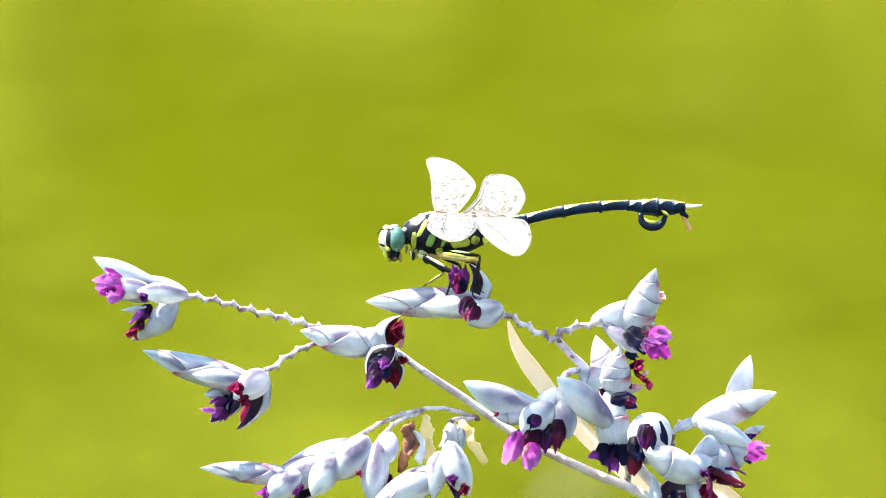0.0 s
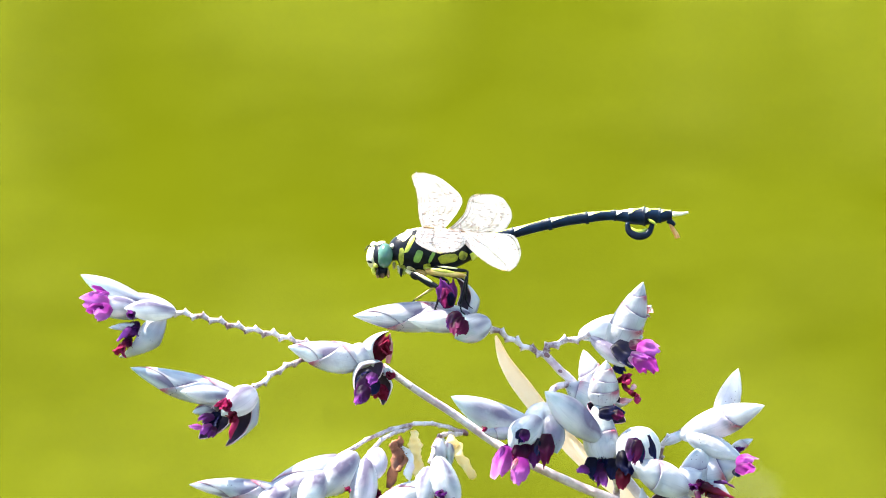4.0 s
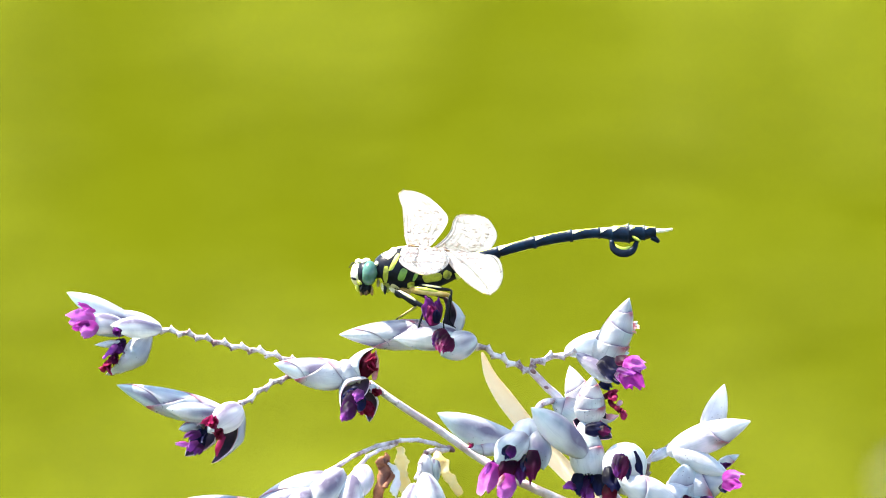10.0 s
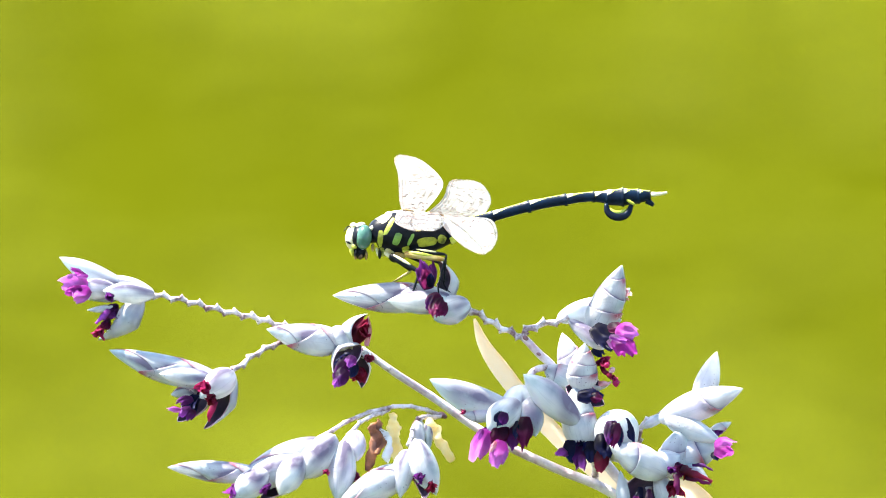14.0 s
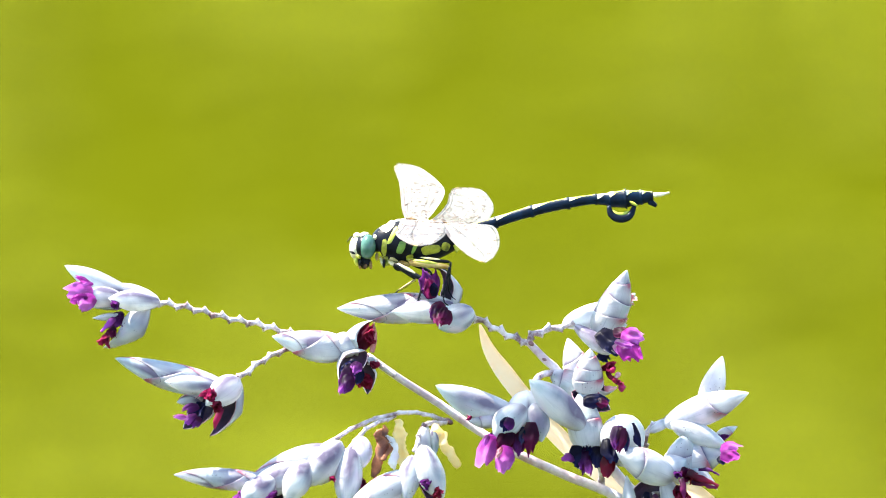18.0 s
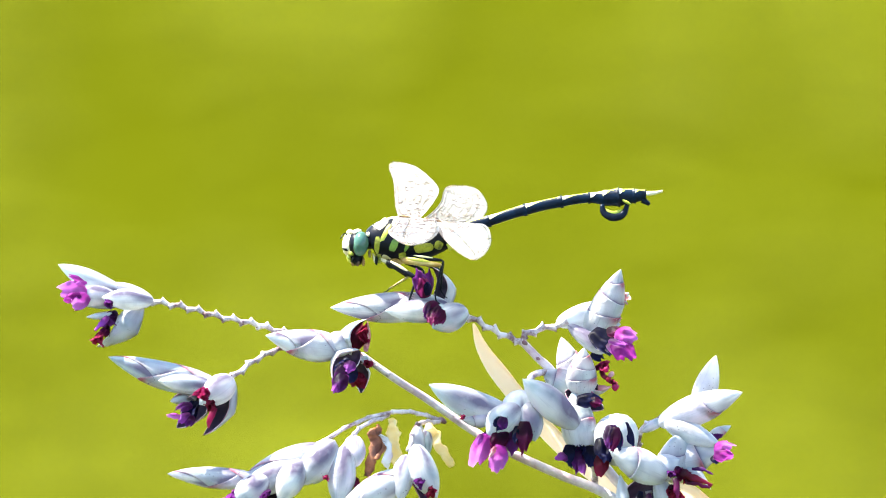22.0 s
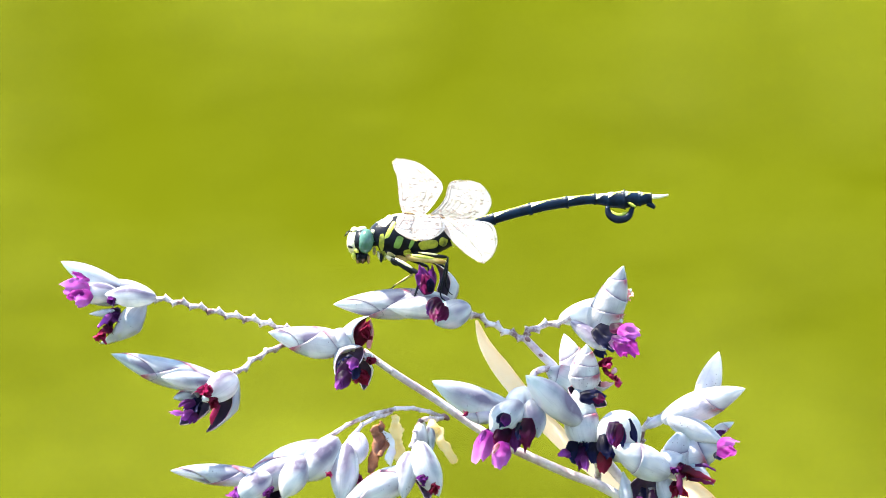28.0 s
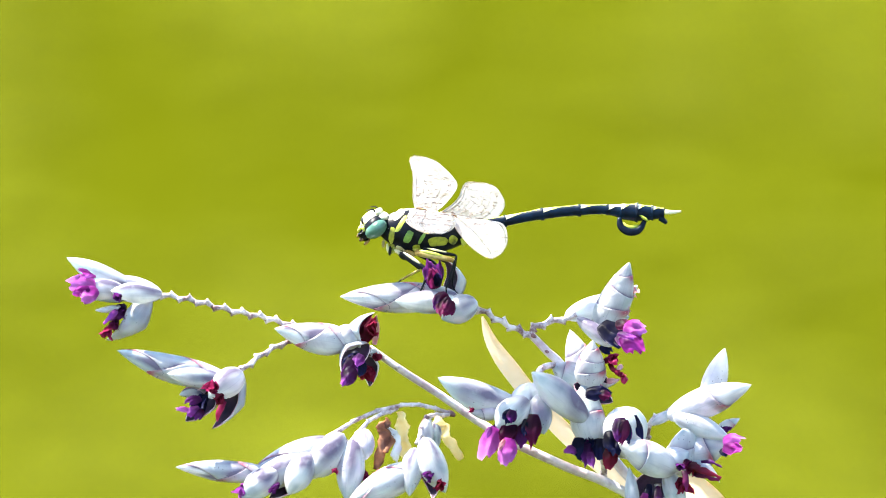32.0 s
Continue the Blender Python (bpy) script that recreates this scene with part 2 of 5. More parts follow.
def tube(bm, line, radii, sides=8, flat=1.0, face_mat=None):
    """A closed tube along a line; radii in units; flat squeezes it in depth."""
    rings, side = [], None
    for i, p in enumerate(line):
        way = (line[min(i + 1, len(line) - 1)] - line[max(i - 1, 0)]).normalized()
        side = Vector((0, 1, 0)) if side is None else side
        side = side - way * side.dot(way)
        if side.length < 1e-4:
            side = Vector((1, 0, 0)) - way * way.x
        side.normalize()
        up = side.cross(way)
        r = radii(i / (len(line) - 1)) if callable(radii) else radii
        rings.append([bm.verts.new(p + (side * math.cos(k) * flat + up * math.sin(k)) * r * K)
                      for k in (2 * math.pi * j / sides for j in range(sides))])
    for i, (one, two) in enumerate(zip(rings, rings[1:])):
        for j in range(sides):
            f = bm.faces.new((one[j], one[(j + 1) % sides], two[(j + 1) % sides], two[j]))
            if face_mat:
                f.material_index = face_mat((j + 0.5) / sides, (i + 0.5) / (len(rings) - 1))
    bm.faces.new(rings[0][::-1])
    bm.faces.new(rings[-1])
    return rings


def ball(bm, c, rx, ry, rz, turn=0, rings=8, sides=12, mat=0):
    """An egg round c; half axes in units across, in depth and upright, turned clockwise in the plane."""
    m = Matrix.Translation(c) @ Matrix.Rotation(radians(turn), 4, "Y") @ Matrix.Diagonal((rx * K, ry * K, rz * K, 1))
    made = bmesh.ops.create_uvsphere(bm, u_segments=sides, v_segments=rings, radius=1, matrix=m)
    if mat:
        for v in made["verts"]:
            for f in v.link_faces:
                f.material_index = mat
    return made["verts"]


def axes(base, tip, facing):
    way = (tip - base).normalized()
    face = (facing - way * facing.dot(way)).normalized()
    return way, face, way.cross(face)


def bud(base, tip, r, tiers=3, fat=0.38, seed=0, slant=0.42, bow=None, marks=()):
    """A closed pointed bud of overlapping scales: each scale wraps the next one and ends in a slanting free rim, the last is a cone."""
    rnd = random.Random(seed)
    bm = bmesh.new()
    blush_shade, grey, pink, around, along = (bm.verts.layers.float.new(n) for n in ("blush_shade", "tip", "rim", "round", "along"))
    way, face, side = axes(base, tip, Vector((0.1, -1, 0.2)))
    length, sides, m = (tip - base).length, 36, 18
    phase = rnd.uniform(-0.5, 0.5) + math.pi / 2
    bend = rnd.uniform(-0.03, 0.03) * length if bow is None else bow * K

    def skin(s, k, proud):
        if s < fat:
            body = (1 - (1 - s / fat) ** 2) ** 0.55
        else:
            body = math.cos(math.pi / 2 * (s - fat) / (1 - fat)) ** (0.82 if fat < 0.58 else 0.5)
        rr = max(r * body * (1 + 0.035 * noise.noise(Vector((math.cos(k), math.sin(k) + s * 2, seed)))) + proud * min(1, 2 * body), 0.3)
        p = base + way * (s * length) + side * (bend * math.sin(math.pi * s))
        return p + (face * math.cos(k) * 0.88 + side * math.sin(k)) * rr * K

    def edge(t, k):
        """Where the free rim of scale t lies at angle k."""
        if t < 0:
            return 0.0
        if t >= tiers - 1:
            return 1.0
        up = (1 + math.cos(k - phase - t * math.pi)) / 2
        return min(0.985, max(0.02, ((t + 1) / tiers) ** (0.7 if slant < 0.3 else 1.0) + slant / tiers * (2 * up ** 1.4 - 0.9)))

    step = min(1.2, 0.04 * r + 0.1)
    for t in range(tiers):
        last = t == tiers - 1
        rows = []
        for i in range(m + 1):
            f, row = i / m, []
            for j in range(sides):
                k = 2 * math.pi * j / sides
                rim, under = edge(t, k), edge(t - 1, k)
                s0 = max(0.0, under - 0.10)
                s = s0 + max(0.01, rim - s0) * f
                v = bm.verts.new(skin(min(s, 1.0), k, 0.0 if last else step * f))
                shown = max(0.0, min(1.0, (s - under) / max(0.05, rim - under)))
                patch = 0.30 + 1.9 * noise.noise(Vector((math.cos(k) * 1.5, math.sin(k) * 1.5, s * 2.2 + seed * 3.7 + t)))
                v[blush_shade] = min(1.0, (0.75 * math.exp(-shown * 13) if t else 0.0) + (1 - shown) ** 1.2 * min(0.95, 0.35 + slant) * max(0.0, patch))
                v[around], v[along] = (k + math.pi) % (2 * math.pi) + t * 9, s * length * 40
                # hand-set marks: mauve patches, and shade painted on faces turned from the sun
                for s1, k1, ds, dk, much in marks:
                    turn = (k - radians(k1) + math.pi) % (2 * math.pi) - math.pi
                    v[blush_shade] = min(1.0, v[blush_shade] + much * math.exp(-((s - s1) / ds) ** 2 - (turn / radians(dk)) ** 2))
                # painted blue-grey shading, patchy and stronger towards the tip
                v[grey] = max(0.0, min(1.0, (0.25 + 0.75 * s) * (0.50 + 1.9 * noise.noise(Vector((math.cos(k) * 1.3, math.sin(k) * 1.3, s * 4 + seed * 1.9))))))
                spot = 0.6 * math.exp(-((s - rim + 0.02) / 0.07) ** 2 - ((k + 2.2 * (t % 2) - 0.9 + math.pi) % (2 * math.pi) - math.pi) ** 2 / 0.16)
                v[pink] = 0.0 if last else spot + math.exp(-max(0.0, rim - s) * length / K / 8.0) * ((1 + math.cos(k - phase - t * math.pi)) / 2) ** 2
                row.append(v)
            rows.append(row)
        if not last:
            for back, lower in ((0.0, 0.15), (0.05, -0.5)):
                row = []
                for j in range(sides):
                    k = 2 * math.pi * j / sides
                    row.append(bm.verts.new(skin(max(0.0, edge(t, k) - back), k, step * lower)))
                    row[-1][pink] = 0.8
                rows.append(row)
        for one, two in zip(rows, rows[1:]):
            for j in range(sides):
                bm.faces.new((one[j], one[(j + 1) % sides], two[(j + 1) % sides], two[j]))
    return bm


def shell(base, tip, r, opening, arc=250, seed=0, fat=0.45):
    """An open boat-shaped bract with a thick rim: pale outside, dark within, pinkish at the rim."""
    bm = bmesh.new()
    blush_shade = bm.verts.layers.float.new("blush_shade")
    grey = bm.verts.layers.float.new("tip")
    around, lengthwise = (bm.verts.layers.float.new(n) for n in ("round", "along"))
    way, face, side = axes(base, tip, opening)
    length, n, m = (tip - base).length, 18, 16
    outer, inner = [], []
    for i in range(n + 1):
        s = i / n
        body = (min(s, fat) / fat) ** 0.5 if s < fat else max(0.0, 1 - (s - fat) / (1 - fat)) ** 0.6
        rr = r * max(body, 0.04)
        half = radians(arc) / 2 * (0.75 + 0.25 * math.cos(math.pi * s))
        lean = -face * (0.25 * r * K * math.sin(math.pi * s) - 0.35 * r * K * s * s)
        rows = ([], [])
        for j in range(m + 1):
            k = math.pi - half + 2 * half * j / m
            wob = 1 + 0.07 * noise.noise(Vector((k * 1.3, s * 5, seed + 0.5)))
            d = face * math.cos(k) + side * math.sin(k) * 0.9
            p = base + way * (s * length) + lean
            v = bm.verts.new(p + d * rr * wob * K)
            v[blush_shade] = min(1.0, max(0.0, 1.0 - 1.3 * s) * max(0.0, 0.25 + 1.5 * noise.noise(Vector((k * 1.2, s * 3, seed * 2.3)))))
            v[around], v[lengthwise] = k, s * length * 40
            v[grey] = max(0.0, min(1.0, 0.3 + 1.5 * noise.noise(Vector((k * 1.1, s * 4, seed * 1.3)))))
            rows[0].append(v)
            rows[1].append(bm.verts.new(p + d * max(rr * wob - 2.2, rr * 0.6) * K))
        outer.append(rows[0])
        inner.append(rows[1])
    for i in range(n):
        for j in range(m):
            bm.faces.new((outer[i][j], outer[i][j + 1], outer[i + 1][j + 1], outer[i + 1][j]))
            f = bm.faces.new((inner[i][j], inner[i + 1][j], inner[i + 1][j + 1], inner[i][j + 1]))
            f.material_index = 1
        for j in (0, m):
            f = bm.faces.new((outer[i][j], outer[i + 1][j], inner[i + 1][j], inner[i][j]))
            f.material_index = 2
    for i in (0, n):
        for j in range(m):
            f = bm.faces.new((outer[i][j], outer[i][j + 1], inner[i][j + 1], inner[i][j]))
            f.material_index = 2
    return bm


def bloom(c, way, size, seed, petals=7):
    """A small flower: cupped, softly waved petals round a dark throat."""
    rnd = random.Random(seed)
    bm = bmesh.new()
    lip = bm.verts.layers.float.new("lip")
    way = way.normalized()
    _, face, side = axes(Vector((0, 0, 0)), way, Vector((0.2, -1, 0.1)))
    for q in range(petals):
        k = 2 * math.pi * q / petals + rnd.uniform(-0.6, 0.6)
        out, along = face * math.cos(k) + side * math.sin(k), side * math.cos(k) - face * math.sin(k)
        spread, long, curl = rnd.uniform(0.05, 0.42), rnd.uniform(0.55, 1.10), rnd.uniform(-0.35, 0.30)
        broad, sway = rnd.uniform(0.24, 0.50), rnd.uniform(-0.35, 0.35)
        grid = []
        for i in range(12):
            s, row = i / 11, []
            w = broad * (0.45 + 0.55 * math.sin(math.pi * min(0.92, 0.10 + 0.72 * s)))
            for j in range(9):
                u = j / 4 - 1
                wave = 0.34 * s * noise.noise(Vector((u * 2.1 + q * 5, s * 3.1, seed * 1.7)))
                lift = long * s * (1 - (0.30 * u * u + 0.4 * wave)) - 0.5 - 0.4 * curl * s ** 3
                rad = 0.08 + spread * s ** 1.3 + curl * 0.35 * s ** 3 - 0.45 * w * u * u + wave
                p = way * (lift + 0.6 * wave) + out * rad + along * (u * w + sway * s * s)
                v = bm.verts.new(c + p * size * K)
                v[lip] = s ** 2.0 * (0.8 + 0.4 * rnd.random())
                row.append(v)
            grid.append(row)
        for i in range(11):
            for j in range(8):
                bm.faces.new((grid[i][j], grid[i][j + 1], grid[i + 1][j + 1], grid[i + 1][j]))
    bmesh.ops.solidify(bm, geom=bm.faces[:], thickness=1.0 * K)
    ball(bm, c - way * 0.52 * size * K, 0.26 * size, 0.26 * size, 0.26 * size, 0, 6, 10)
    return bm


def lobe(base, tip, w, seed, fade=1.1):
    """One broad petal from base to tip, cupped along its middle and waved at the lip."""
    rnd = random.Random(seed)
    bm = bmesh.new()
    lip = bm.verts.layers.float.new("lip")
    way, face, side = axes(base, tip, Vector((0.1, -1, 0.3)))
    length, cup, sway = (tip - base).length, rnd.uniform(-0.5, -0.2), rnd.uniform(-0.12, 0.12)
    grid = []
    for i in range(13):
        s, row = i / 12, []
        half = 0.5 * w * (0.3 + 0.7 * math.sin(math.pi * min(0.95, 0.12 + 0.72 * s)))
        for j in range(11):
            u = j / 5 - 1
            wave = noise.noise(Vector((u * 2.2, s * 2.8, seed * 1.3)))
            p = base + way * length * s * (1 - (0.24 * u * u + 0.15 * wave) * s)
            p += side * (u * half + sway * w * s * s) * K + face * (cup * half * u * u + 0.45 * w * s * wave + 0.12 * w * math.sin(math.pi * s)) * K
            v = bm.verts.new(p)
            v[lip] = s ** fade * (0.85 + 0.3 * rnd.random())
            row.append(v)
        grid.append(row)
    for one, two in zip(grid, grid[1:]):
        for j in range(10):
            bm.faces.new((one[j], one[j + 1], two[j + 1], two[j]))
    bmesh.ops.solidify(bm, geom=bm.faces[:], thickness=1.0 * K)
    return bm


def zigzag(points, n, amp, r):
    """A rachis of short joints set at an angle to one another, each flaring to a cup out of whose side the next one grows."""
    line = spline(points, n)
    bm = bmesh.new()
    for i in range(n):
        way = (line[i + 1] - line[i]).normalized()
        up = Vector((0, 1, 0)).cross(way) * (1 if i % 2 else -1)
        long = (line[i + 1] - line[i]).length / K
        flare = min(1.0, amp / 4) * (0.85 + 0.3 * noise.noise(line[i] * 900))
        start = line[i] - way * 0.25 * long * K - up * amp * 0.45 * K
        end = line[i + 1] + up * amp * 0.75 * K
        mid = start.lerp(end, 0.55) - up * amp * 0.10 * K
        joint = spline([start, mid, end], 8)
        made = tube(bm, joint, lambda s: r * (0.80 + 0.15 * s + 0.55 * flare * s ** 1.6), 9)
        for v in made[-1]:
            v.co += (up * 0.3 + way * 0.1) * flare * r * 0.6 * K * max(0.0, (v.co - end).dot(up) / (r * K))
        if amp > 2:
            ball(bm, end - way * 0.10 * r * K + up * 0.1 * r * K, 0.62 * r, 0.62 * r, 0.45 * r, 0, 5, 8, 1)
    return bm


# ---- pond ----
bm = bmesh.new()
bmesh.ops.create_grid(bm, x_segments=40, y_segments=40, size=2500)
data = bpy.data.meshes.new("water")
bm.to_mesh(data)
bm.free()
data.materials.append(POND)
tagged(new("water", data), "still pond covered with yellow-green duckweed", "pond", kind="structure")



def pond_at(a, b):
    """Where the line from the eye through a place on the plane meets the water."""
    way = (PLANE @ at(a, b)) - EYE
    return EYE - way * (EYE.z / way.z)


def leaf_patch(a0, a1, b0, b1, count, seed):
    """A loose raft of small floating leaves."""
    rnd = random.Random(seed)
    bm = bmesh.new()
    for i in range(count):
        u, w = rnd.gauss(0, 0.30), rnd.gauss(0, 0.30)
        p = pond_at((a0 + a1) / 2 + u * (a1 - a0), (b0 + b1) / 2 + w * (b1 - b0))
        r, tilt = rnd.uniform(0.010, 0.022), rnd.uniform(-6, 6)
        m = Matrix.Translation((p.x, p.y, 0.006 + 0.0004 * (i % 9))) @ pose(0, 0, 0, tilt, rnd.uniform(-6, 6), rnd.uniform(0, 360))
        bmesh.ops.create_cone(bm, cap_ends=True, segments=9, radius1=r * 0.9, radius2=r, depth=0.0015, matrix=m)
    data = bpy.data.meshes.new("floating_leaves")
    bm.to_mesh(data)
    bm.free()
    data.materials.append(LILY)
    tagged(new("floating_leaves", data), "raft of small pale floating leaves on the pond", "floating leaves", kind="stuff")


leaf_patch(-300, 110, -250, 330, 340, 3)
leaf_patch(1000, 1800, -350, 330, 230, 4)
leaf_patch(300, 800, -250, 160, 120, 5)
leaf_patch(-200, 900, 480, 1150, 300, 6)
leaf_patch(800, 1900, 480, 1150, 230, 7)

# ---- flower head ----
plant = root("flowering_water_plant", at(1140, 880, 0), "tall water plant with powdery white bracts and purple flowers", "plant")
COLOURS = {"w": WINE, "r": RED, "v": VIOLET, "p": PURPLE, "c": CRIMSON, "m": MAGENTA, "k": PINK, "l": LILAC, "b": BLUE}
COUNT = [0]


def spike(points, n, amp, r, pieces, pivot=None, label="zigzag flower stalk with white bracts", slant=0.42):
    """One branch: its rachis, which carries buds, open bracts and flowers as pieces of its own."""
    stalk = part("flower_spike", zigzag([at(*p) for p in points], n, amp, r), [RACHIS, SCAR], plant, label, pivot or at(*points[0]))
    for kind, *v in pieces:
        COUNT[0] += 1
        if kind == "bud":
            a, b, d, a2, b2, d2, rr, tiers, fat, bow, marks = (*v, 0.38, None, ())[:11] if len(v) == 8 else (*v, None, ())[:11] if len(v) == 9 else (*v, ())[:11]
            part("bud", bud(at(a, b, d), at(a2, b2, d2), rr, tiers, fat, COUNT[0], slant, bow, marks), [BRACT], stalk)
        elif kind == "berry":
            a, b, d, size, col = v
            bm = bmesh.new()
            lip = bm.verts.layers.float.new("lip")
            ball(bm, at(a, b, d), size, size, size * 1.1, 20, 8, 12)
            for q in bm.verts:
                q[lip] = 0.75
                q.co += Vector((1, 1, 1)) * noise.noise(q.co * 1400) * 0.00035
            part("flower_bud", bm, COLOURS[col], stalk)
        elif kind == "petal":
            a, b, d, a2, b2, d2, w, col = v
            part("petal", lobe(at(a, b, d), at(a2, b2, d2), w, COUNT[0], 2.4 if col in "pwcb" else 1.5), COLOURS[col], stalk)
        elif kind == "strap":
            points, size, col = v
            bm = bmesh.new()
            lip = bm.verts.layers.float.new("lip")
            rings = tube(bm, spline([at(*p) for p in points], 14), lambda s: size * (0.55 + 0.45 * math.sin(math.pi * min(1, s + 0.15))) * (1 - 0.3 * s * s), 9, 0.5)
            for i, ring in enumerate(rings):
                for q in ring:
                    q[lip] = i / 14
                    q.co += Vector((1, 1, 1)) * noise.noise(q.co * 700) * 0.0004
            part("petal", bm, COLOURS[col], stalk)
        elif kind == "open":
            a, b, d, a2, b2, d2, rr, ox, oy, oz, *arc = v
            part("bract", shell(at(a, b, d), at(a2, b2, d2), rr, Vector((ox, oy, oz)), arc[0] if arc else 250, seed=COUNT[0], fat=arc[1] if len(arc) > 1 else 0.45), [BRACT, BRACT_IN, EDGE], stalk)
        else:
            a, b, d, size, ox, oy, oz, col = v
            part("flower", bloom(at(a, b, d), Vector((ox, oy, oz)), size * 1.6, COUNT[0]), COLOURS[col], stalk)
    return stalk


spike([(712, 632, 0), (650, 606, 3), (565, 581, 3), (510, 564, 0), (450, 551, -3), (390, 534, -4), (330, 522, -4)], 23, 5.8, 4.6, [
    ("bud", 298, 519, -3, 165, 455, -7, 20, 1, 0.52, -3),
    ("bud", 334, 520, -3, 240, 492, -5, 13, 1, 0.5),
    ("bud", 268, 514, -7, 190, 510, -10, 19, 1, 0.5, 0, ((0.45, 42, 0.4, 28, 0.8),)),
    ("bud", 334, 523, -8, 242, 515, -12, 19, 1, 0.52, 0, ((0.55, 28, 0.28, 22, 0.75), (0.8, 22, 0.15, 20, 0.5))),
    ("bud", 268, 531, -6, 194, 524, -8, 8, 1),
    ("open", 313, 525, -5, 238, 606, -7, 30, -0.95, 0.25, -0.45, 230),
    ("bud", 262, 544, -7, 214, 549, -9, 7, 1),
    ("petal", 216, 502, -12, 169, 500, -15, 34, "l"),
    ("petal", 218, 510, -14, 186, 530, -17, 32, "l"),
    ("petal", 205, 510, -15, 174, 518, -16, 18, "m"),
    ("petal", 214, 490, -10, 185, 474, -13, 12, "m"),
    ("petal", 216, 488, -12, 196, 490, -14, 9, "l"),
    ("flower", 212, 520, -12, 8, -0.5, -0.8, -0.2, "p"),
    ("flower", 254, 526, -15, 10, -0.5, -0.8, -0.2, "p"),
    ("flower", 256, 552, -8, 17, -0.5, -0.6, -0.5, "p"),
    ("strap", [(252, 550, -10), (242, 560, -12), (230, 572, -13)], 6, "v"),
    ("flower", 247, 577, -9, 13, -0.4, -0.6, -0.8, "w"),
    ("flower", 234, 590, -11, 15, -0.4, -0.6, -0.8, "r"),
], slant=0.8)
spike([(705, 636, -2), (640, 615, 4), (570, 607, 2), (520, 624, -4), (472, 658, -8)], 14, 4.4, 4.4, [
    ("bud", 455, 676, -8, 252, 620, -12, 25, 4, 0.45, -7),
    ("bud", 440, 674, -11, 340, 663, -14, 17, 1, 0.5, 0, ((0.5, 80, 0.35, 30, 0.8),)),
    ("bud", 474, 660, -11, 412, 706, -14, 26, 1, 0.42, 0, ((0.5, 20, 0.25, 35, 0.6),)),
    ("open", 474, 664, -9, 424, 764, -11, 25, -0.75, -0.6, -0.3, 260),
    ("open", 432, 676, -10, 374, 750, -12, 27, -0.5, -0.7, -0.3),
    ("bud", 408, 692, -8, 361, 700, -10, 13, 2),
    ("flower", 418, 687, -18, 17, -0.5, -0.8, 0.0, "r"),
    ("flower", 394, 716, -14, 20, -0.7, -0.5, -0.5, "b"),
    ("petal", 400, 706, -15, 372, 714, -18, 18, "p"),
    ("petal", 396, 722, -16, 372, 736, -18, 16, "v"),
    ("petal", 380, 727, -17, 355, 724, -19, 11, "l"),
    ("petal", 402, 726, -16, 388, 744, -18, 18, "p"),
    ("flower", 432, 708, -17, 13, -0.3, -0.8, -0.4, "c"),
    ("strap", [(440, 712, -14), (432, 730, -15), (427, 748, -14)], 6, "r"),
], slant=0.8)
spike([(745, 655, 0), (725, 640, 0), (700, 624, -1)], 2, 0.0, 5.5, [
    ("bud", 670, 611, -4, 531, 585, -7, 28, 4, 0.34, -4),
    ("bud", 684, 606, -3, 632, 598, -6, 23, 1, 0.5),
    ("open", 680, 622, -3, 703, 555, -6, 27, 0.85, -0.5, 0.05, 270),
    ("open", 698, 614, -5, 644, 664, -9, 28, -0.35, -0.7, -0.7),
    ("open", 694, 626, -3, 701, 690, -4, 20, -0.3, -0.9, 0.0),
    ("bud", 700, 626, -1, 716, 640, -2, 9, 1),
    ("flower", 703, 588, -6, 17, 0.7, -0.7, 0.1, "c"),
    ("petal", 684, 612, -5, 704, 566, -7, 34, "c"),
    ("petal", 708, 616, -4, 714, 566, -6, 13, "k"),
    ("flower", 668, 648, -11, 22, -0.3, -0.6, -0.7, "b"),
    ("petal", 672, 634, -13, 658, 676, -14, 26, "p"),
    ("petal", 670, 654, -14, 652, 688, -16, 30, "p"),
    ("petal", 660, 670, -15, 650, 688, -17, 16, "v"),
    ("petal", 684, 632, -13, 674, 654, -15, 22, "v"),
    ("petal", 684, 640, -13, 682, 672, -14, 22, "b"),
    ("flower", 692, 664, -7, 16, 0.2, -0.7, -0.6, "c"),
    ("flower", 711, 637, -5, 9, 0.5, -0.7, 0.1, "c"),
], slant=0.8)
perch = spike([(986, 602, 0), (955, 590, 0), (925, 574, -1), (895, 556, -1), (868, 542, -1)], 9, 6, 5.2, [
    ("bud", 856, 532, -1, 647, 533, -4, 27, 4, 0.45),
    ("bud", 866, 545, -5, 744, 541, -8, 21, 1, 0.5, 0, ((0.7, 60, 0.25, 30, 0.8),)),
    ("open", 848, 545, 1, 836, 464, 1, 27, -0.8, -0.45, 0.1),
    ("bud", 890, 542, -4, 826, 573, -7, 26, 1, 0.5),
    ("petal", 815, 518, -5, 804, 470, -8, 30, "p"),
    ("petal", 818, 518, -4, 818, 469, -6, 26, "p"),
    ("petal", 816, 520, -7, 811, 484, -9, 26, "w"),
    ("petal", 820, 516, -8, 820, 490, -9, 15, "b"),
    ("flower", 832, 544, -13, 15, -0.5, -0.8, -0.2, "w"),
    ("petal", 836, 527, -14, 815, 548, -16, 24, "w"),
    ("petal", 844, 540, -14, 836, 570, -16, 24, "w"),
    ("petal", 832, 536, -15, 824, 568, -18, 24, "w"),
    ("petal", 824, 530, -15, 812, 556, -17, 15, "p"),
    ("petal", 840, 534, -16, 830, 556, -18, 16, "w"),
], label="flower stalk on which the dragonfly sits", slant=0.8)
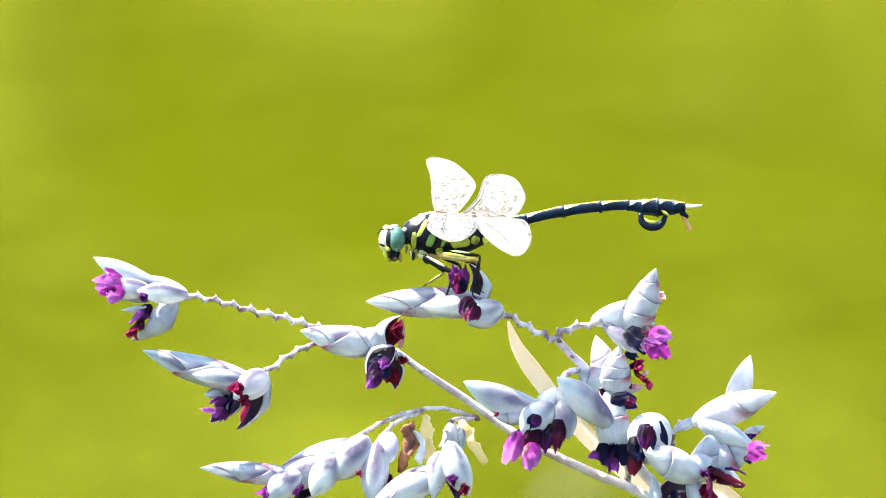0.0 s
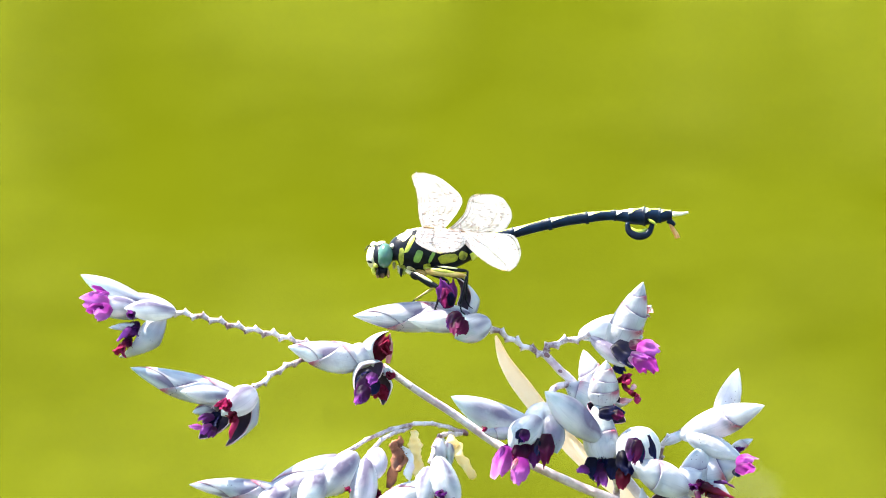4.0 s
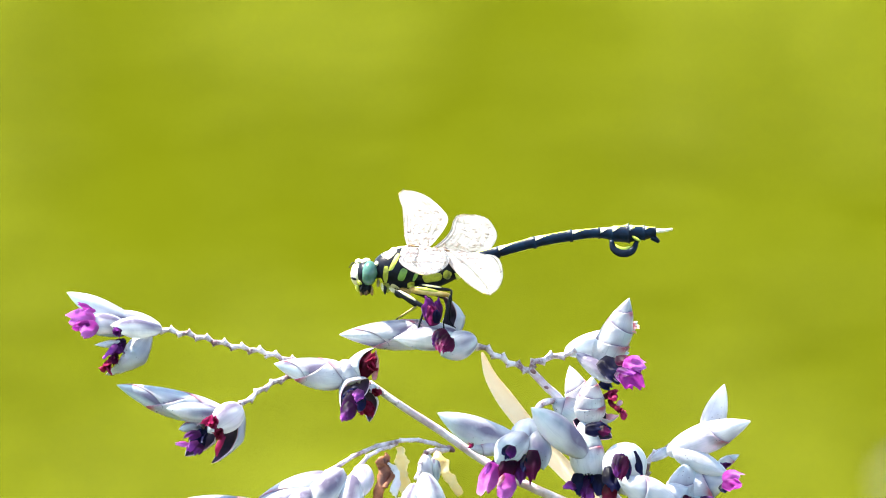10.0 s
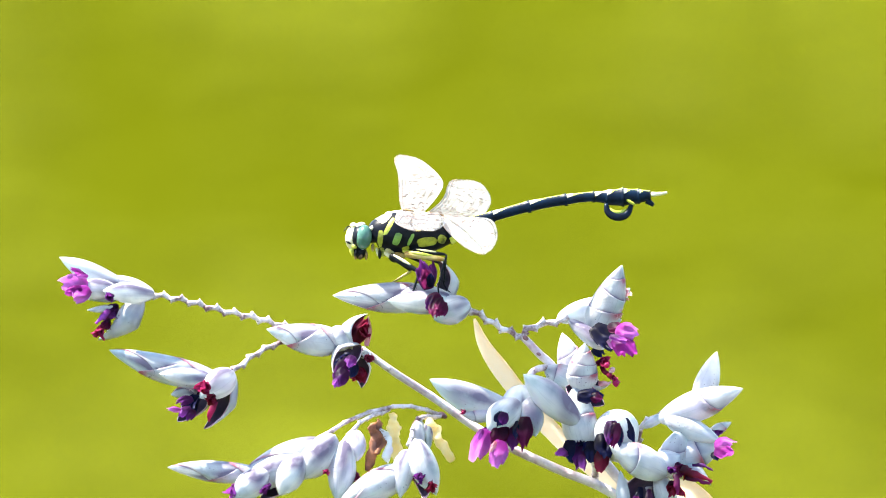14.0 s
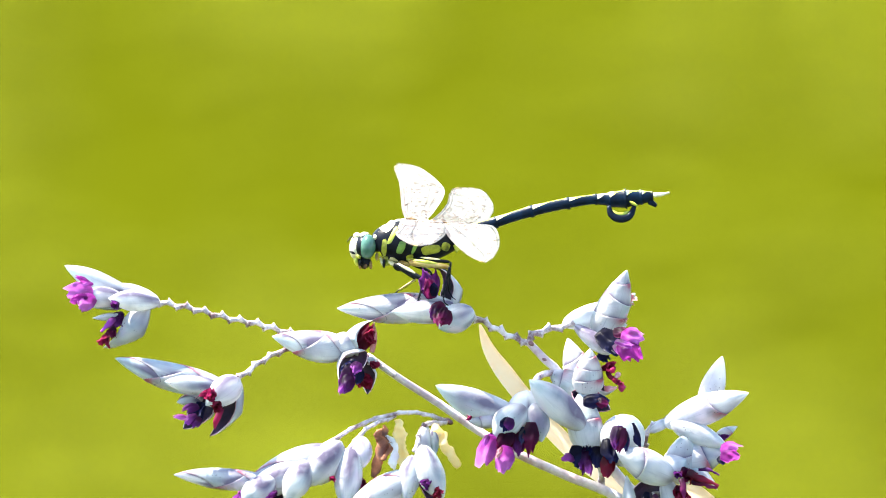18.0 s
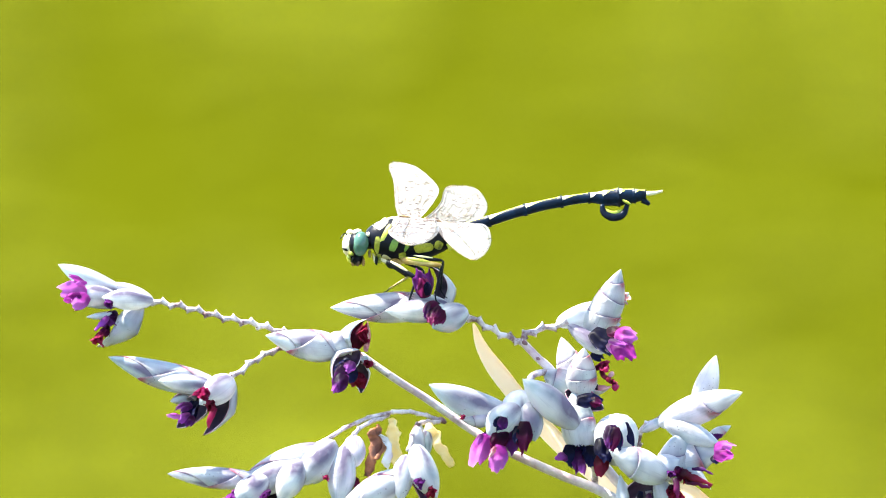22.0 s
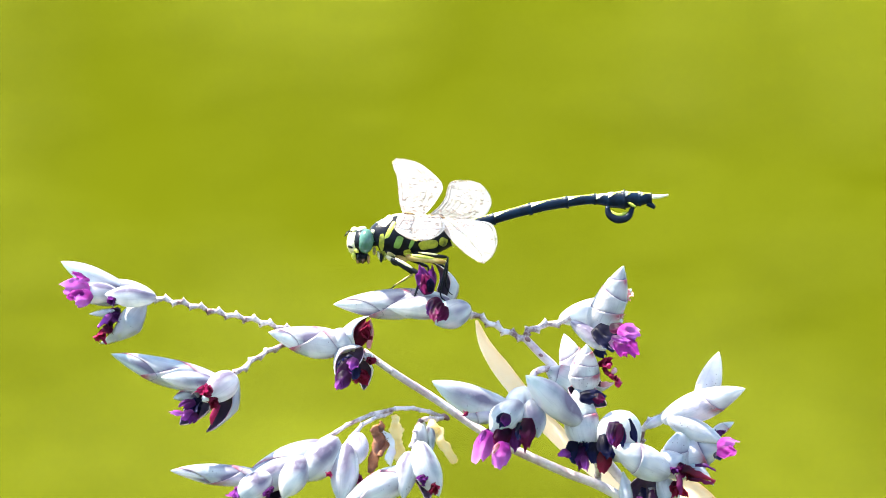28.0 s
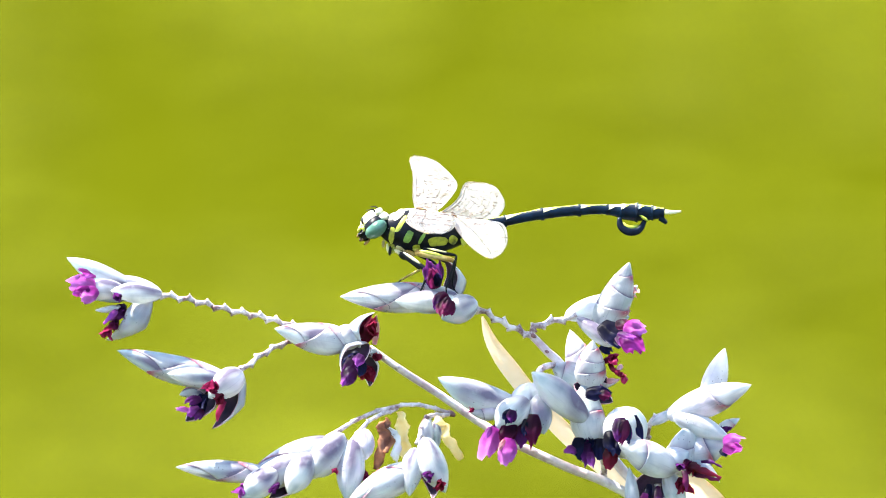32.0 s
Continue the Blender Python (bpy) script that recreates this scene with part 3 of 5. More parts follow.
spike([(990, 606, 0), (988, 590, 0), (1020, 579, 1), (1066, 569, 1)], 7, 5.5, 5.4, [
    ("bud", 1106, 598, 1, 1161, 475, -2, 29, 4, 0.36, 4, ((0.9, -20, 0.08, 60, 0.5),)),
    ("bud", 1044, 570, 2, 1146, 545, 3, 22, 1, 0.6),
    ("bud", 1120, 565, 5, 1175, 516, 6, 17, 2),
    ("bud", 1066, 572, 0, 1132, 623, -4, 15, 1, 0.6, 0, ((0.35, -40, 0.3, 40, 0.6), (0.7, 10, 0.2, 40, 0.45), (0.5, 0, 0.5, 60, 0.3))),
    ("bud", 1118, 578, 3, 1160, 572, 2, 13, 1),
    ("petal", 1110, 582, -6, 1154, 624, -9, 44, "b"),
    ("petal", 1134, 582, -6, 1164, 590, -9, 24, "w"),
    ("petal", 1128, 604, -8, 1156, 624, -10, 20, "b"),
    ("petal", 1148, 592, -10, 1185, 592, -12, 40, "l"),
    ("petal", 1148, 602, -11, 1183, 636, -14, 40, "m"),
    ("petal", 1136, 606, -9, 1160, 626, -11, 20, "v"),
    ("petal", 1138, 600, -12, 1172, 610, -15, 14, "v"),
    ("flower", 1164, 528, 1, 13, 0.6, -0.6, 0.3, "k"),
    ("flower", 1150, 560, -1, 11, 0.6, -0.6, -0.3, "k"),
], slant=0.15)
spike([(1062, 700, 4), (1050, 685, 4), (1040, 668, 3)], 3, 1, 6, [
    ("bud", 1086, 688, 5, 1054, 594, 5, 24, 2),
    ("bud", 1088, 698, -2, 1094, 613, -5, 27, 4, 0.30),
    ("bud", 1082, 690, 0, 1020, 655, 1, 24, 2),
    ("open", 1088, 668, 2, 1138, 690, 0, 22, 0.5, -0.3, 0.7),
    ("open", 1060, 690, -3, 1130, 722, -5, 24, 0.3, -0.7, -0.2),
        ("flower", 1128, 646, -3, 14, 0.8, -0.5, 0.2, "r"),
    ("berry", 1133, 652, -5, 5, "r"),
    ("berry", 1142, 661, -4, 5, "k"),
    ("flower", 1144, 676, -5, 8, 0.5, -0.8, -0.2, "r"),
    ("berry", 1138, 670, -5, 5, "c"),
    ("strap", [(1122, 655, -3), (1134, 668, -4), (1142, 676, -4)], 5, "c"),
    ("berry", 1149, 683, -4, 6.5, "r"),
    ("strap", [(1118, 685, -2), (1130, 684, -3), (1140, 683, -3)], 5, "k"),
    ("petal", 1080, 705, -8, 1124, 707, -9, 30, "b"),
    ("petal", 1104, 704, -9, 1125, 714, -10, 20, "w"),
    ("petal", 1108, 622, -1, 1128, 634, -2, 20, "b"),
], slant=0.15)
spike([(962, 797, 7), (950, 772, 0), (960, 745, -5)], 3, 1, 6, [
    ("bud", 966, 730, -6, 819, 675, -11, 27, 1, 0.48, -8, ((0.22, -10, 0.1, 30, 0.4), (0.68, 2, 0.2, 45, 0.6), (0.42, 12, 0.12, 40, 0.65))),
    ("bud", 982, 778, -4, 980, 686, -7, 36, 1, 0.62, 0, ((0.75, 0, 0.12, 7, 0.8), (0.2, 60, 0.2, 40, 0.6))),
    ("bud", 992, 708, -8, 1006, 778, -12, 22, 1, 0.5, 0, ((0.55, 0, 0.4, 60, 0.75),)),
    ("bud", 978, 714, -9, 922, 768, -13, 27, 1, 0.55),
    ("open", 990, 708, -6, 988, 790, -8, 28, -0.1, -0.6, -0.8),
    ("bud", 930, 738, -9, 876, 738, -10, 14, 2),
    ("petal", 949, 734, -17, 940, 758, -18, 26, "b"),
    ("petal", 952, 734, -18, 945, 756, -19, 20, "p"),
    ("flower", 922, 772, -12, 18, -0.3, -0.7, -0.6, "p"),
    ("flower", 946, 778, -12, 16, 0.0, -0.8, -0.5, "w"),
    ("petal", 950, 752, -13, 934, 802, -15, 32, "w"),
    ("petal", 966, 754, -12, 964, 802, -14, 28, "p"),
    ("petal", 988, 742, -13, 988, 798, -15, 30, "w"),
    ("petal", 976, 750, -13, 972, 782, -15, 18, "b"),
    ("petal", 918, 764, -14, 900, 824, -18, 36, "l"),
    ("petal", 922, 768, -12, 896, 794, -15, 26, "m"),
    ("petal", 946, 784, -15, 934, 831, -18, 34, "l"),
    ("petal", 950, 790, -14, 944, 822, -16, 22, "m"),
    ("petal", 936, 786, -18, 926, 804, -19, 10, "k"),
    ("petal", 912, 764, -17, 904, 784, -19, 12, "v"),
    ("flower", 985, 772, -11, 16, -0.1, -0.7, -0.7, "c"),
    ("flower", 878, 733, -12, 6, -0.6, -0.7, -0.2, "r"),
], slant=0.15)
spike([(1112, 864, 6), (1110, 825, 0), (1100, 780, -5)], 4, 1.5, 6, [
    # marks paint the grey shading of this bud's upper facet
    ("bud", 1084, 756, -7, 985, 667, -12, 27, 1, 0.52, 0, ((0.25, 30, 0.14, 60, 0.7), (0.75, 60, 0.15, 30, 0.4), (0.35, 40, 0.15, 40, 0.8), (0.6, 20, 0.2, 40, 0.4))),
    ("bud", 1091, 801, -6, 1078, 684, -3, 31, 3, 0.36),
    ("open", 1142, 775, -8, 1120, 838, -10, 18, 0.1, -0.5, -0.8),
    ("bud", 1150, 824, -6, 1152, 730, -9, 40, 1, 0.62),
    ("petal", 1142, 750, -12, 1146, 800, -14, 36, "p"),
    ("petal", 1150, 754, -13, 1156, 794, -15, 16, "b"),
    # blue-black sheet on the closed bud, standing in for a dark mouth slot
    ("petal", 1166, 746, -11, 1182, 794, -12, 15, "b"),
    ("petal", 1124, 772, -11, 1130, 820, -14, 36, "b"),
    ("flower", 1090, 800, -8, 20, 0.1, -0.6, -0.8, "b"),
    ("petal", 1068, 784, -8, 1068, 826, -11, 30, "b"),
    ("petal", 1066, 802, -9, 1042, 810, -12, 20, "v"),
    ("petal", 1086, 788, -8, 1080, 834, -12, 26, "p"),
    ("petal", 1104, 786, -8, 1106, 824, -12, 28, "b"),
    ("petal", 1086, 810, -12, 1092, 838, -14, 16, "v"),
    ("petal", 1126, 800, -12, 1118, 842, -14, 28, "c"),
    ("petal", 1150, 754, -17, 1143, 798, -18, 22, "w"),
    ("petal", 1143, 756, -17, 1136, 792, -18, 12, "p"),
    ("flower", 1122, 828, -11, 13, 0.0, -0.7, -0.7, "r"),
], slant=0.15)
spike([(1200, 880, 0), (1185, 815, 2), (1192, 765, 1), (1212, 747, 0), (1245, 738, -2)], 10, 3, 5.5, [
    ("bud", 1196, 763, -2, 1236, 742, -3, 9, 1, 0.6),
    # the mark paints shade under this bud's tip
    ("bud", 1222, 750, -3, 1374, 695, -8, 27, 2, 0.46, 0, ((0.82, 50, 0.1, 35, 0.35),)),
    ("bud", 1294, 732, 2, 1328, 629, 1, 22, 1, 0.40),
    ("bud", 1234, 746, -5, 1336, 790, -8, 20, 1, 0.42),
    ("bud", 1312, 776, -1, 1353, 754, 0, 10, 2),
    ("bud", 1232, 818, -4, 1334, 800, -6, 32, 2, 0.4),
    ("bud", 1252, 856, -4, 1262, 764, -7, 33, 2),
    ("open", 1255, 830, -6, 1318, 862, -9, 17, 0.4, -0.1, -0.9),
    ("petal", 1322, 792, -9, 1358, 790, -12, 26, "l"),
    ("petal", 1322, 804, -10, 1357, 806, -13, 28, "m"),
    ("petal", 1318, 808, -9, 1334, 818, -11, 18, "b"),
    ("flower", 1276, 846, -11, 17, 0.3, -0.6, -0.6, "c"),
    ("flower", 1260, 836, -12, 14, 0.2, -0.8, -0.5, "w"),
    ("strap", [(1262, 836, -13), (1290, 846, -14), (1318, 860, -14)], 7, "c"),
    ("strap", [(1270, 850, -12), (1292, 856, -13), (1314, 864, -13)], 6, "w"),
    ("strap", [(1285, 828, -12), (1305, 832, -13), (1320, 840, -13)], 4, "p"),
    ("strap", [(1252, 846, -14), (1256, 864, -15), (1258, 882, -15)], 6, "w"),
    ("flower", 1327, 772, -3, 10, 0.6, -0.6, 0.1, "p"),
], slant=0.15)
spike([(1215, 960, -4), (1215, 910, -5), (1205, 868, -6)], 4, 1.5, 6, [
    ("bud", 1240, 846, -10, 1137, 794, -14, 29, 2, 0.45),
    ("bud", 1212, 842, -8, 1262, 812, -9, 24, 1, 0.5),
    ("open", 1216, 836, -8, 1170, 918, -12, 34, -0.15, -0.95, -0.2, 220),
    ("bud", 1222, 842, -8, 1250, 925, -10, 19, 1, 0.5),
    ("petal", 1192, 868, -14, 1182, 912, -17, 16, "b"),
    ("petal", 1206, 872, -15, 1206, 914, -18, 14, "p"),
    ("petal", 1184, 884, -17, 1176, 926, -19, 18, "m"),
    ("bud", 1162, 925, -10, 1156, 838, -9, 13, 1),
    ("flower", 1246, 838, -13, 9, 0.3, -0.9, 0.0, "p"),
    ("flower", 1252, 872, -12, 17, 0.4, -0.7, -0.6, "c"),
], slant=0.15)
spike([(842, 740, -2), (800, 726, -4), (760, 723, -6), (700, 737, -8), (640, 768, -10), (575, 812, -12)], 14, 1.2, 4.2, [
    ("bud", 545, 846, -13, 354, 828, -18, 19, 4, 0.52, 0),
    ("bud", 634, 783, -11, 482, 844, -14, 25, 2, 0.45),
    ("bud", 602, 812, -13, 470, 868, -17, 27, 1, 0.45, 0, ((0.6, 20, 0.18, 40, 0.7),)),
    ("bud", 592, 805, -15, 552, 880, -19, 25, 1, 0.5, 0, ((0.3, 20, 0.2, 45, 0.9),)),
    ("bud", 652, 772, -13, 588, 852, -16, 28, 1, 0.5, 0, ((0.5, 30, 0.2, 30, 0.45),)),
    ("open", 575, 815, -13, 522, 890, -17, 30, -0.6, -0.6, -0.5),
    ("bud", 532, 836, -18, 470, 884, -21, 25, 1, 0.48, 0, ((0.4, 25, 0.2, 40, 0.6),)),
    ("flower", 472, 874, -20, 17, -0.5, -0.5, -0.7, "v"),
    ("flower", 528, 866, -22, 12, -0.5, -0.7, -0.4, "p"),
    ("flower", 635, 838, -18, 7, -0.3, -0.8, -0.4, "r"),
], slant=0.7)
spike([(745, 730, -6), (700, 748, -9), (664, 786, -11)], 7, 1.5, 4.2, [
    ("bud", 667, 782, -13, 655, 892, -17, 25, 1, 0.5),
    ("bud", 688, 764, -10, 690, 820, -13, 18, 1, 0.5),
    ("bud", 645, 780, -11, 612, 850, -14, 22, 1, 0.5),
    ("flower", 689, 850, -14, 13, 0.2, -0.7, -0.7, "r"),
], slant=0.7)
spike([(835, 742, -3), (798, 746, -8), (782, 792, -12)], 8, 1.5, 4.6, [
    ("bud", 778, 798, -14, 766, 885, -18, 20, 1, 0.45),
    ("bud", 790, 832, -13, 656, 895, -20, 28, 3, 0.45),
    ("bud", 792, 780, -15, 830, 880, -18, 25, 1, 0.5),
    ("open", 795, 800, -14, 812, 892, -19, 24, -0.4, -0.9, -0.3),
    ("bud", 796, 748, -9, 802, 808, -9, 13, 1),
    ("bud", 812, 752, -8, 818, 800, -8, 9, 1),
    ("flower", 800, 850, -20, 13, -0.2, -0.8, -0.5, "p"),
    ("flower", 822, 866, -20, 13, 0.2, -0.8, -0.5, "c"),
], slant=0.7)


def stem(points, n, r0, r1, mat, name, label):
    bm = bmesh.new()
    tube(bm, spline([at(*p) for p in points], n), lambda s: r0 + (r1 - r0) * s, 10)
    return part(name, bm, mat, plant, label)


stem([(700, 622, 0), (760, 665, 6), (820, 704, 8), (895, 757, 8), (960, 796, 5), (1050, 838, 4), (1140, 878, 3), (1300, 990, 6), (1420, 1200, 40)], 40, 6.6, 10, STEM, "stem", "smooth pale mauve main stem")
stem([(986, 602, 0), (1012, 630, 1), (1042, 662, 3), (1085, 750, 4), (1150, 850, 5), (1300, 990, 7)], 24, 7, 10, STEM, "stem", "smooth pale mauve side stem")
stem([(1040, 660, 3), (1020, 656, 0), (1000, 664, -4), (992, 690, -6)], 10, 6, 6, RACHIS, "stem", "short curved flower stalk")
DOWN = Vector((0, math.sin(radians(PITCH)), -math.cos(radians(PITCH))))
bm = bmesh.new()
foot = at(1420, 1200, 40)
tube(bm, spline([at(1300, 990, 6), foot, foot + DOWN * 0.3 + Vector((0.02, 0.02, 0)), foot + DOWN * 0.9 + Vector((0.03, 0.05, 0)), foot + DOWN * 1.70 + Vector((0.03, 0.06, 0))], 40), lambda s: 12 + 28 * s, 12)
part("stem", bm, STEM, plant, "long upright stem standing in the pond")

# rusty collars where the stalks fork
for a, b, d, r in ((989, 603, -0.4, 7), (1041, 662, 2.4, 7), (842, 739, -1.5, 9), (700, 622, -0.6, 7), (1012, 631, 0.6, 6)):
    bm = bmesh.new()
    ball(bm, at(a, b, d), r, r, 0.6 * r, 35, 6, 12)
    part("node_collar", bm, SCAR, plant, "rust-brown collar at a fork")
# long pale spathe behind the stalks
def spathe(points, wide, label):
    """A long boat-shaped sheath, open on one side, that narrows to a point."""
    bm = bmesh.new()
    line = spline([at(*p) for p in points], 30)
    rows = []
    for i, p in enumerate(line):
        s = i / 30
        way = (line[min(i + 1, 30)] - line[max(i - 1, 0)]).normalized()
        up = way.cross(Vector((0, 1, 0))).normalized()
        r = wide * (0.12 + 0.88 * min(1, s / 0.28) ** 0.8 if s < 0.7 else 1 - 0.5 * (s - 0.7) / 0.3)
        rows.append([bm.verts.new(p + (up * math.sin(k) * r + Vector((0, -1, 0)) * math.sin(k) * r + Vector((0, -1, 0)) * (math.cos(k) - 0.5) * 0.55 * r) * K)
                     for k in (radians(-95 + 190 * j / 12) for j in range(13))])
    for one, two in zip(rows, rows[1:]):
        for j in range(12):
            bm.faces.new((one[j], one[j + 1], two[j + 1], two[j]))
    bmesh.ops.solidify(bm, geom=bm.faces[:], thickness=1.0 * K)
    part("spathe", bm, BLADE, plant, label)


spathe(((899, 568, 12), (916, 615, 11), (955, 672, 9), (1008, 738, 8), (1070, 802, 8), (1150, 870, 8), (1230, 930, 8)), 16, "long cream-yellow spathe")
spathe(((1205, 850, 6), (1250, 872, 6), (1300, 915, 7), (1340, 990, 8), (1360, 1080, 10)), 32, "broad cream-yellow spathe")
for pts, rr, mat in (
        ([(718, 752, -9), (722, 785, -11), (708, 836, -12)], 9, DRY),
        ([(726, 745, -9), (734, 772, -10), (728, 806, -12)], 7, DRY),
        ([(728, 752, -9), (744, 788, -11), (742, 824, -11)], 7, BRACT),
        ([(750, 735, -7), (756, 772, -8), (762, 820, -9)], 9, STRAW),
        ([(816, 746, -6), (834, 778, -8), (857, 822, -9)], 9, STRAW),
        ([(812, 746, -7), (818, 756, -8), (822, 768, -8)], 9, STRAW),
        ([(796, 746, -7), (804, 776, -8), (812, 806, -8)], 9, BRACT)):
    bm = bmesh.new()
    tube(bm, spline([at(*p) for p in pts], 26), lambda s: rr * (0.25 + 0.85 * math.sin(math.pi * min(0.08 + s * 0.86, 0.97)) ** 0.7), 12, 0.35)
    for v in bm.verts:
        v.co += Vector((1, 1, 0.4)) * (noise.noise(v.co * 500) * 0.7 + noise.noise(v.co * 1500) * 0.35) * 0.0011
    part("withered_bract", bm, mat, plant, "withered papery bract")

# ---- dragonfly ----
fly = root("dragonfly", at(790, 420, 0), "black and yellow clubtail dragonfly with shining wings", "dragonfly")

# thorax: the stripes are plates of its own skin, a little proud
bm = bmesh.new()
tube(bm, spline([at(724, 430), at(745, 419), at(780, 414), at(820, 418), at(868, 409)], 120),
     lambda s: 13 + 25 * math.sin(math.pi * min(1, 0.16 + s * 0.82)) ** 0.8, 120, 0.85)
bmesh.ops.recalc_face_normals(bm, faces=bm.faces)
coat = BVHTree.FromBMesh(bm)
thorax = part("thorax", bm, BLACK, fly, "black thorax with yellow-green stripes", at(790, 420))
for a, b, rx, rz, turn, mat in (
        (733, 426, 4.8, 16, 4, OLIVE), (748, 405, 4, 17, 28, YELLOW), (742, 388, 6, 13, 45, CREAM), (764, 386, 4, 8, 20, CREAM),
        (763, 426, 6.5, 12, 24, GREEN), (787, 427, 3.2, 11, 26, GREEN), (778, 443, 7, 3.5, -15, OLIVE), (815, 431, 17, 8.5, -8, OLIVE), (842, 426, 7, 8, 18, OLIVE),
        (750, 449, 9, 4, 30, CREAM), (736, 447, 4, 6, 0, OLIVE), (720, 441, 3, 7, 0, TAN)):
    c, sn = math.cos(radians(turn)), math.sin(radians(turn))
    for near in (-1, 1):
        skin = bmesh.new()
        rows = []
        for ring in range(6):
            row = []
            for k in range(24):
                f = ring / 5 * (abs(math.cos(k / 24 * 6.2832)) ** 3 + abs(math.sin(k / 24 * 6.2832)) ** 3) ** -0.333 * (1 + 0.14 * noise.noise(Vector((math.cos(k / 24 * 6.283) * 1.5, math.sin(k / 24 * 6.283) * 1.5, a))))
                u, w = rx * f * math.cos(k / 24 * 2 * math.pi), rz * f * math.sin(k / 24 * 2 * math.pi)
                q = at(a + u * c - w * sn, b + u * sn + w * c)
                hit, normal, _, _ = coat.ray_cast(q + Vector((0, near * 0.02, 0)), Vector((0, -near, 0)))
                row.append(skin.verts.new((hit if hit else q) + Vector((0, near, 0.3)) * (0.7 - 0.5 * f) * K))
            rows.append(row)
        for one, two in zip(rows, rows[1:]):
            for k in range(24):
                skin.faces.new((one[k], one[(k + 1) % 24], two[(k + 1) % 24], two[k]))
        bmesh.ops.remove_doubles(skin, verts=skin.verts[:], dist=1e-7)
        part("stripe", skin, mat, thorax)
# the cream ball at (752, 384) paints the sunlit top of the thorax
for a, b, d, rx, rz, turn, mat in ((748, 455, -1.8, 12, 4, 32, CREAM), (756, 461, -2.2, 9, 6, 35, BLACK), (768, 455, -2.0, 11, 5, 20, TAN), (739, 450, -1.5, 4, 9, 12, OLIVE),
                                   (728, 449, -1.3, 3, 9, -14, CREAM), (732, 453, -1.5, 3, 9, 0, BLACK), (783, 449, -2.0, 12, 4, 10, OLIVE), (724, 404, -1.6, 5, 9, 20, CREAM), (729, 396, -0.8, 6, 7, -30, CREAM), (752, 384, -0.6, 15, 6, -28, CREAM), (734, 392, -1.6, 9, 6, -40, CREAM)):
    bm = bmesh.new()
    ball(bm, at(a, b, d), rx, 6, rz, turn, 7, 12)
    part("hip" if b > 440 else "collar", bm, mat, thorax)
for a, b, rx, rz, turn in ((790, 383, 34, 9, 4), (852, 392, 36, 8, 6)):
    bm = bmesh.new()
    ball(bm, at(a, b), rx, 22, rz, turn, 10, 20)
    part("wing_base", bm, CREAM, thorax, "pale plate between the wing roots")

# head, turning on the neck
NECK = at(722, 425)
bm = bmesh.new()
ball(bm, at(698, 424), 20, 38, 25, 0, 10, 16)
tube(bm, [at(712, 425), at(735, 423)], 9, 8)
head = part("head", bm, BLACK, fly, "dark head with green eyes", NECK)
for d in (-3.2, 3.2):
    bm = bmesh.new()
    ball(bm, at(704, 424, d), 14.5, 18, 22, 6, 16, 22)
    part("eye", bm, EYES, head, "blue-green compound eye")
for name, a, b, d, rx, ry, rz, turn, mat in (
        ("face", 687, 424, 0, 16, 27, 24, 6, CREAM), ("crown", 696, 404, 0, 11, 24, 6, -20, CREAM), ("crown", 685, 405, 0, 7, 20, 7, 0, CREAM), ("mouth", 697, 450, 0, 13, 22, 13, -15, BLACK),
        ("labrum", 684, 449, 0, 5, 17, 9, -15, YELLOW), ("cheek", 688, 440, -2.0, 6, 10, 5, 10, YELLOW), ("mouth_spot", 699, 458, -1.7, 4, 7, 6, 10, MOUTH), ("mouth_spot", 709, 456, -1.4, 3, 7, 8, 0, MOUTH),
        ("mouth_spot", 690, 459, -1.0, 3, 7, 5, -10, MOUTH), ("face_band", 677, 434, -1.6, 6, 14, 2.5, 24, BLACK), ("face_band", 691, 451, -2.2, 3, 9, 7, 20, BLACK), ("occiput", 718, 408, 0, 6, 22, 8, 15, CREAM)):
    bm = bmesh.new()
    ball(bm, at(a, b, d), rx, ry, rz, turn)
    part(name, bm, mat, head)
for d in (-1.4, 1.4):
    bm = bmesh.new()
    tube(bm, spline([at(682, 408, d), at(675, 406, d * 1.3), at(668, 415, d * 1.8)], 6), lambda s: 1.8 - 1.2 * s, 6)
    part("antenna", bm, BLACK, head)

# abdomen: ten segments, the last ones widened to a club
HINGE = at(872, 402)
SPINE = [at(*p) for p in ((850, 412), (890, 399), (940, 387), (1000, 374), (1060, 366), (1110, 363), (1150, 366), (1190, 366), (1226, 366))]
dense = spline(SPINE, 160)
bm = bmesh.new()
tube(bm, dense[:18], lambda s: 26 - 13 * s, 14, 0.9, lambda j, i: 1 if 0.05 < j < 0.45 else 0)
abdomen = part("abdomen", bm, [SHINE, YELLOW], fly, "slender black abdomen with yellow marks, a painted glare along its top and a club end", HINGE)
CUTS = [(16, 38, 13, 10), (37, 60, 10, 10.5), (59, 82, 10.5, 10.5), (81, 102, 10, 9.5), (101, 114, 9, 13), (113, 128, 14, 17), (127, 142, 16, 13), (141, 153, 13, 9)]
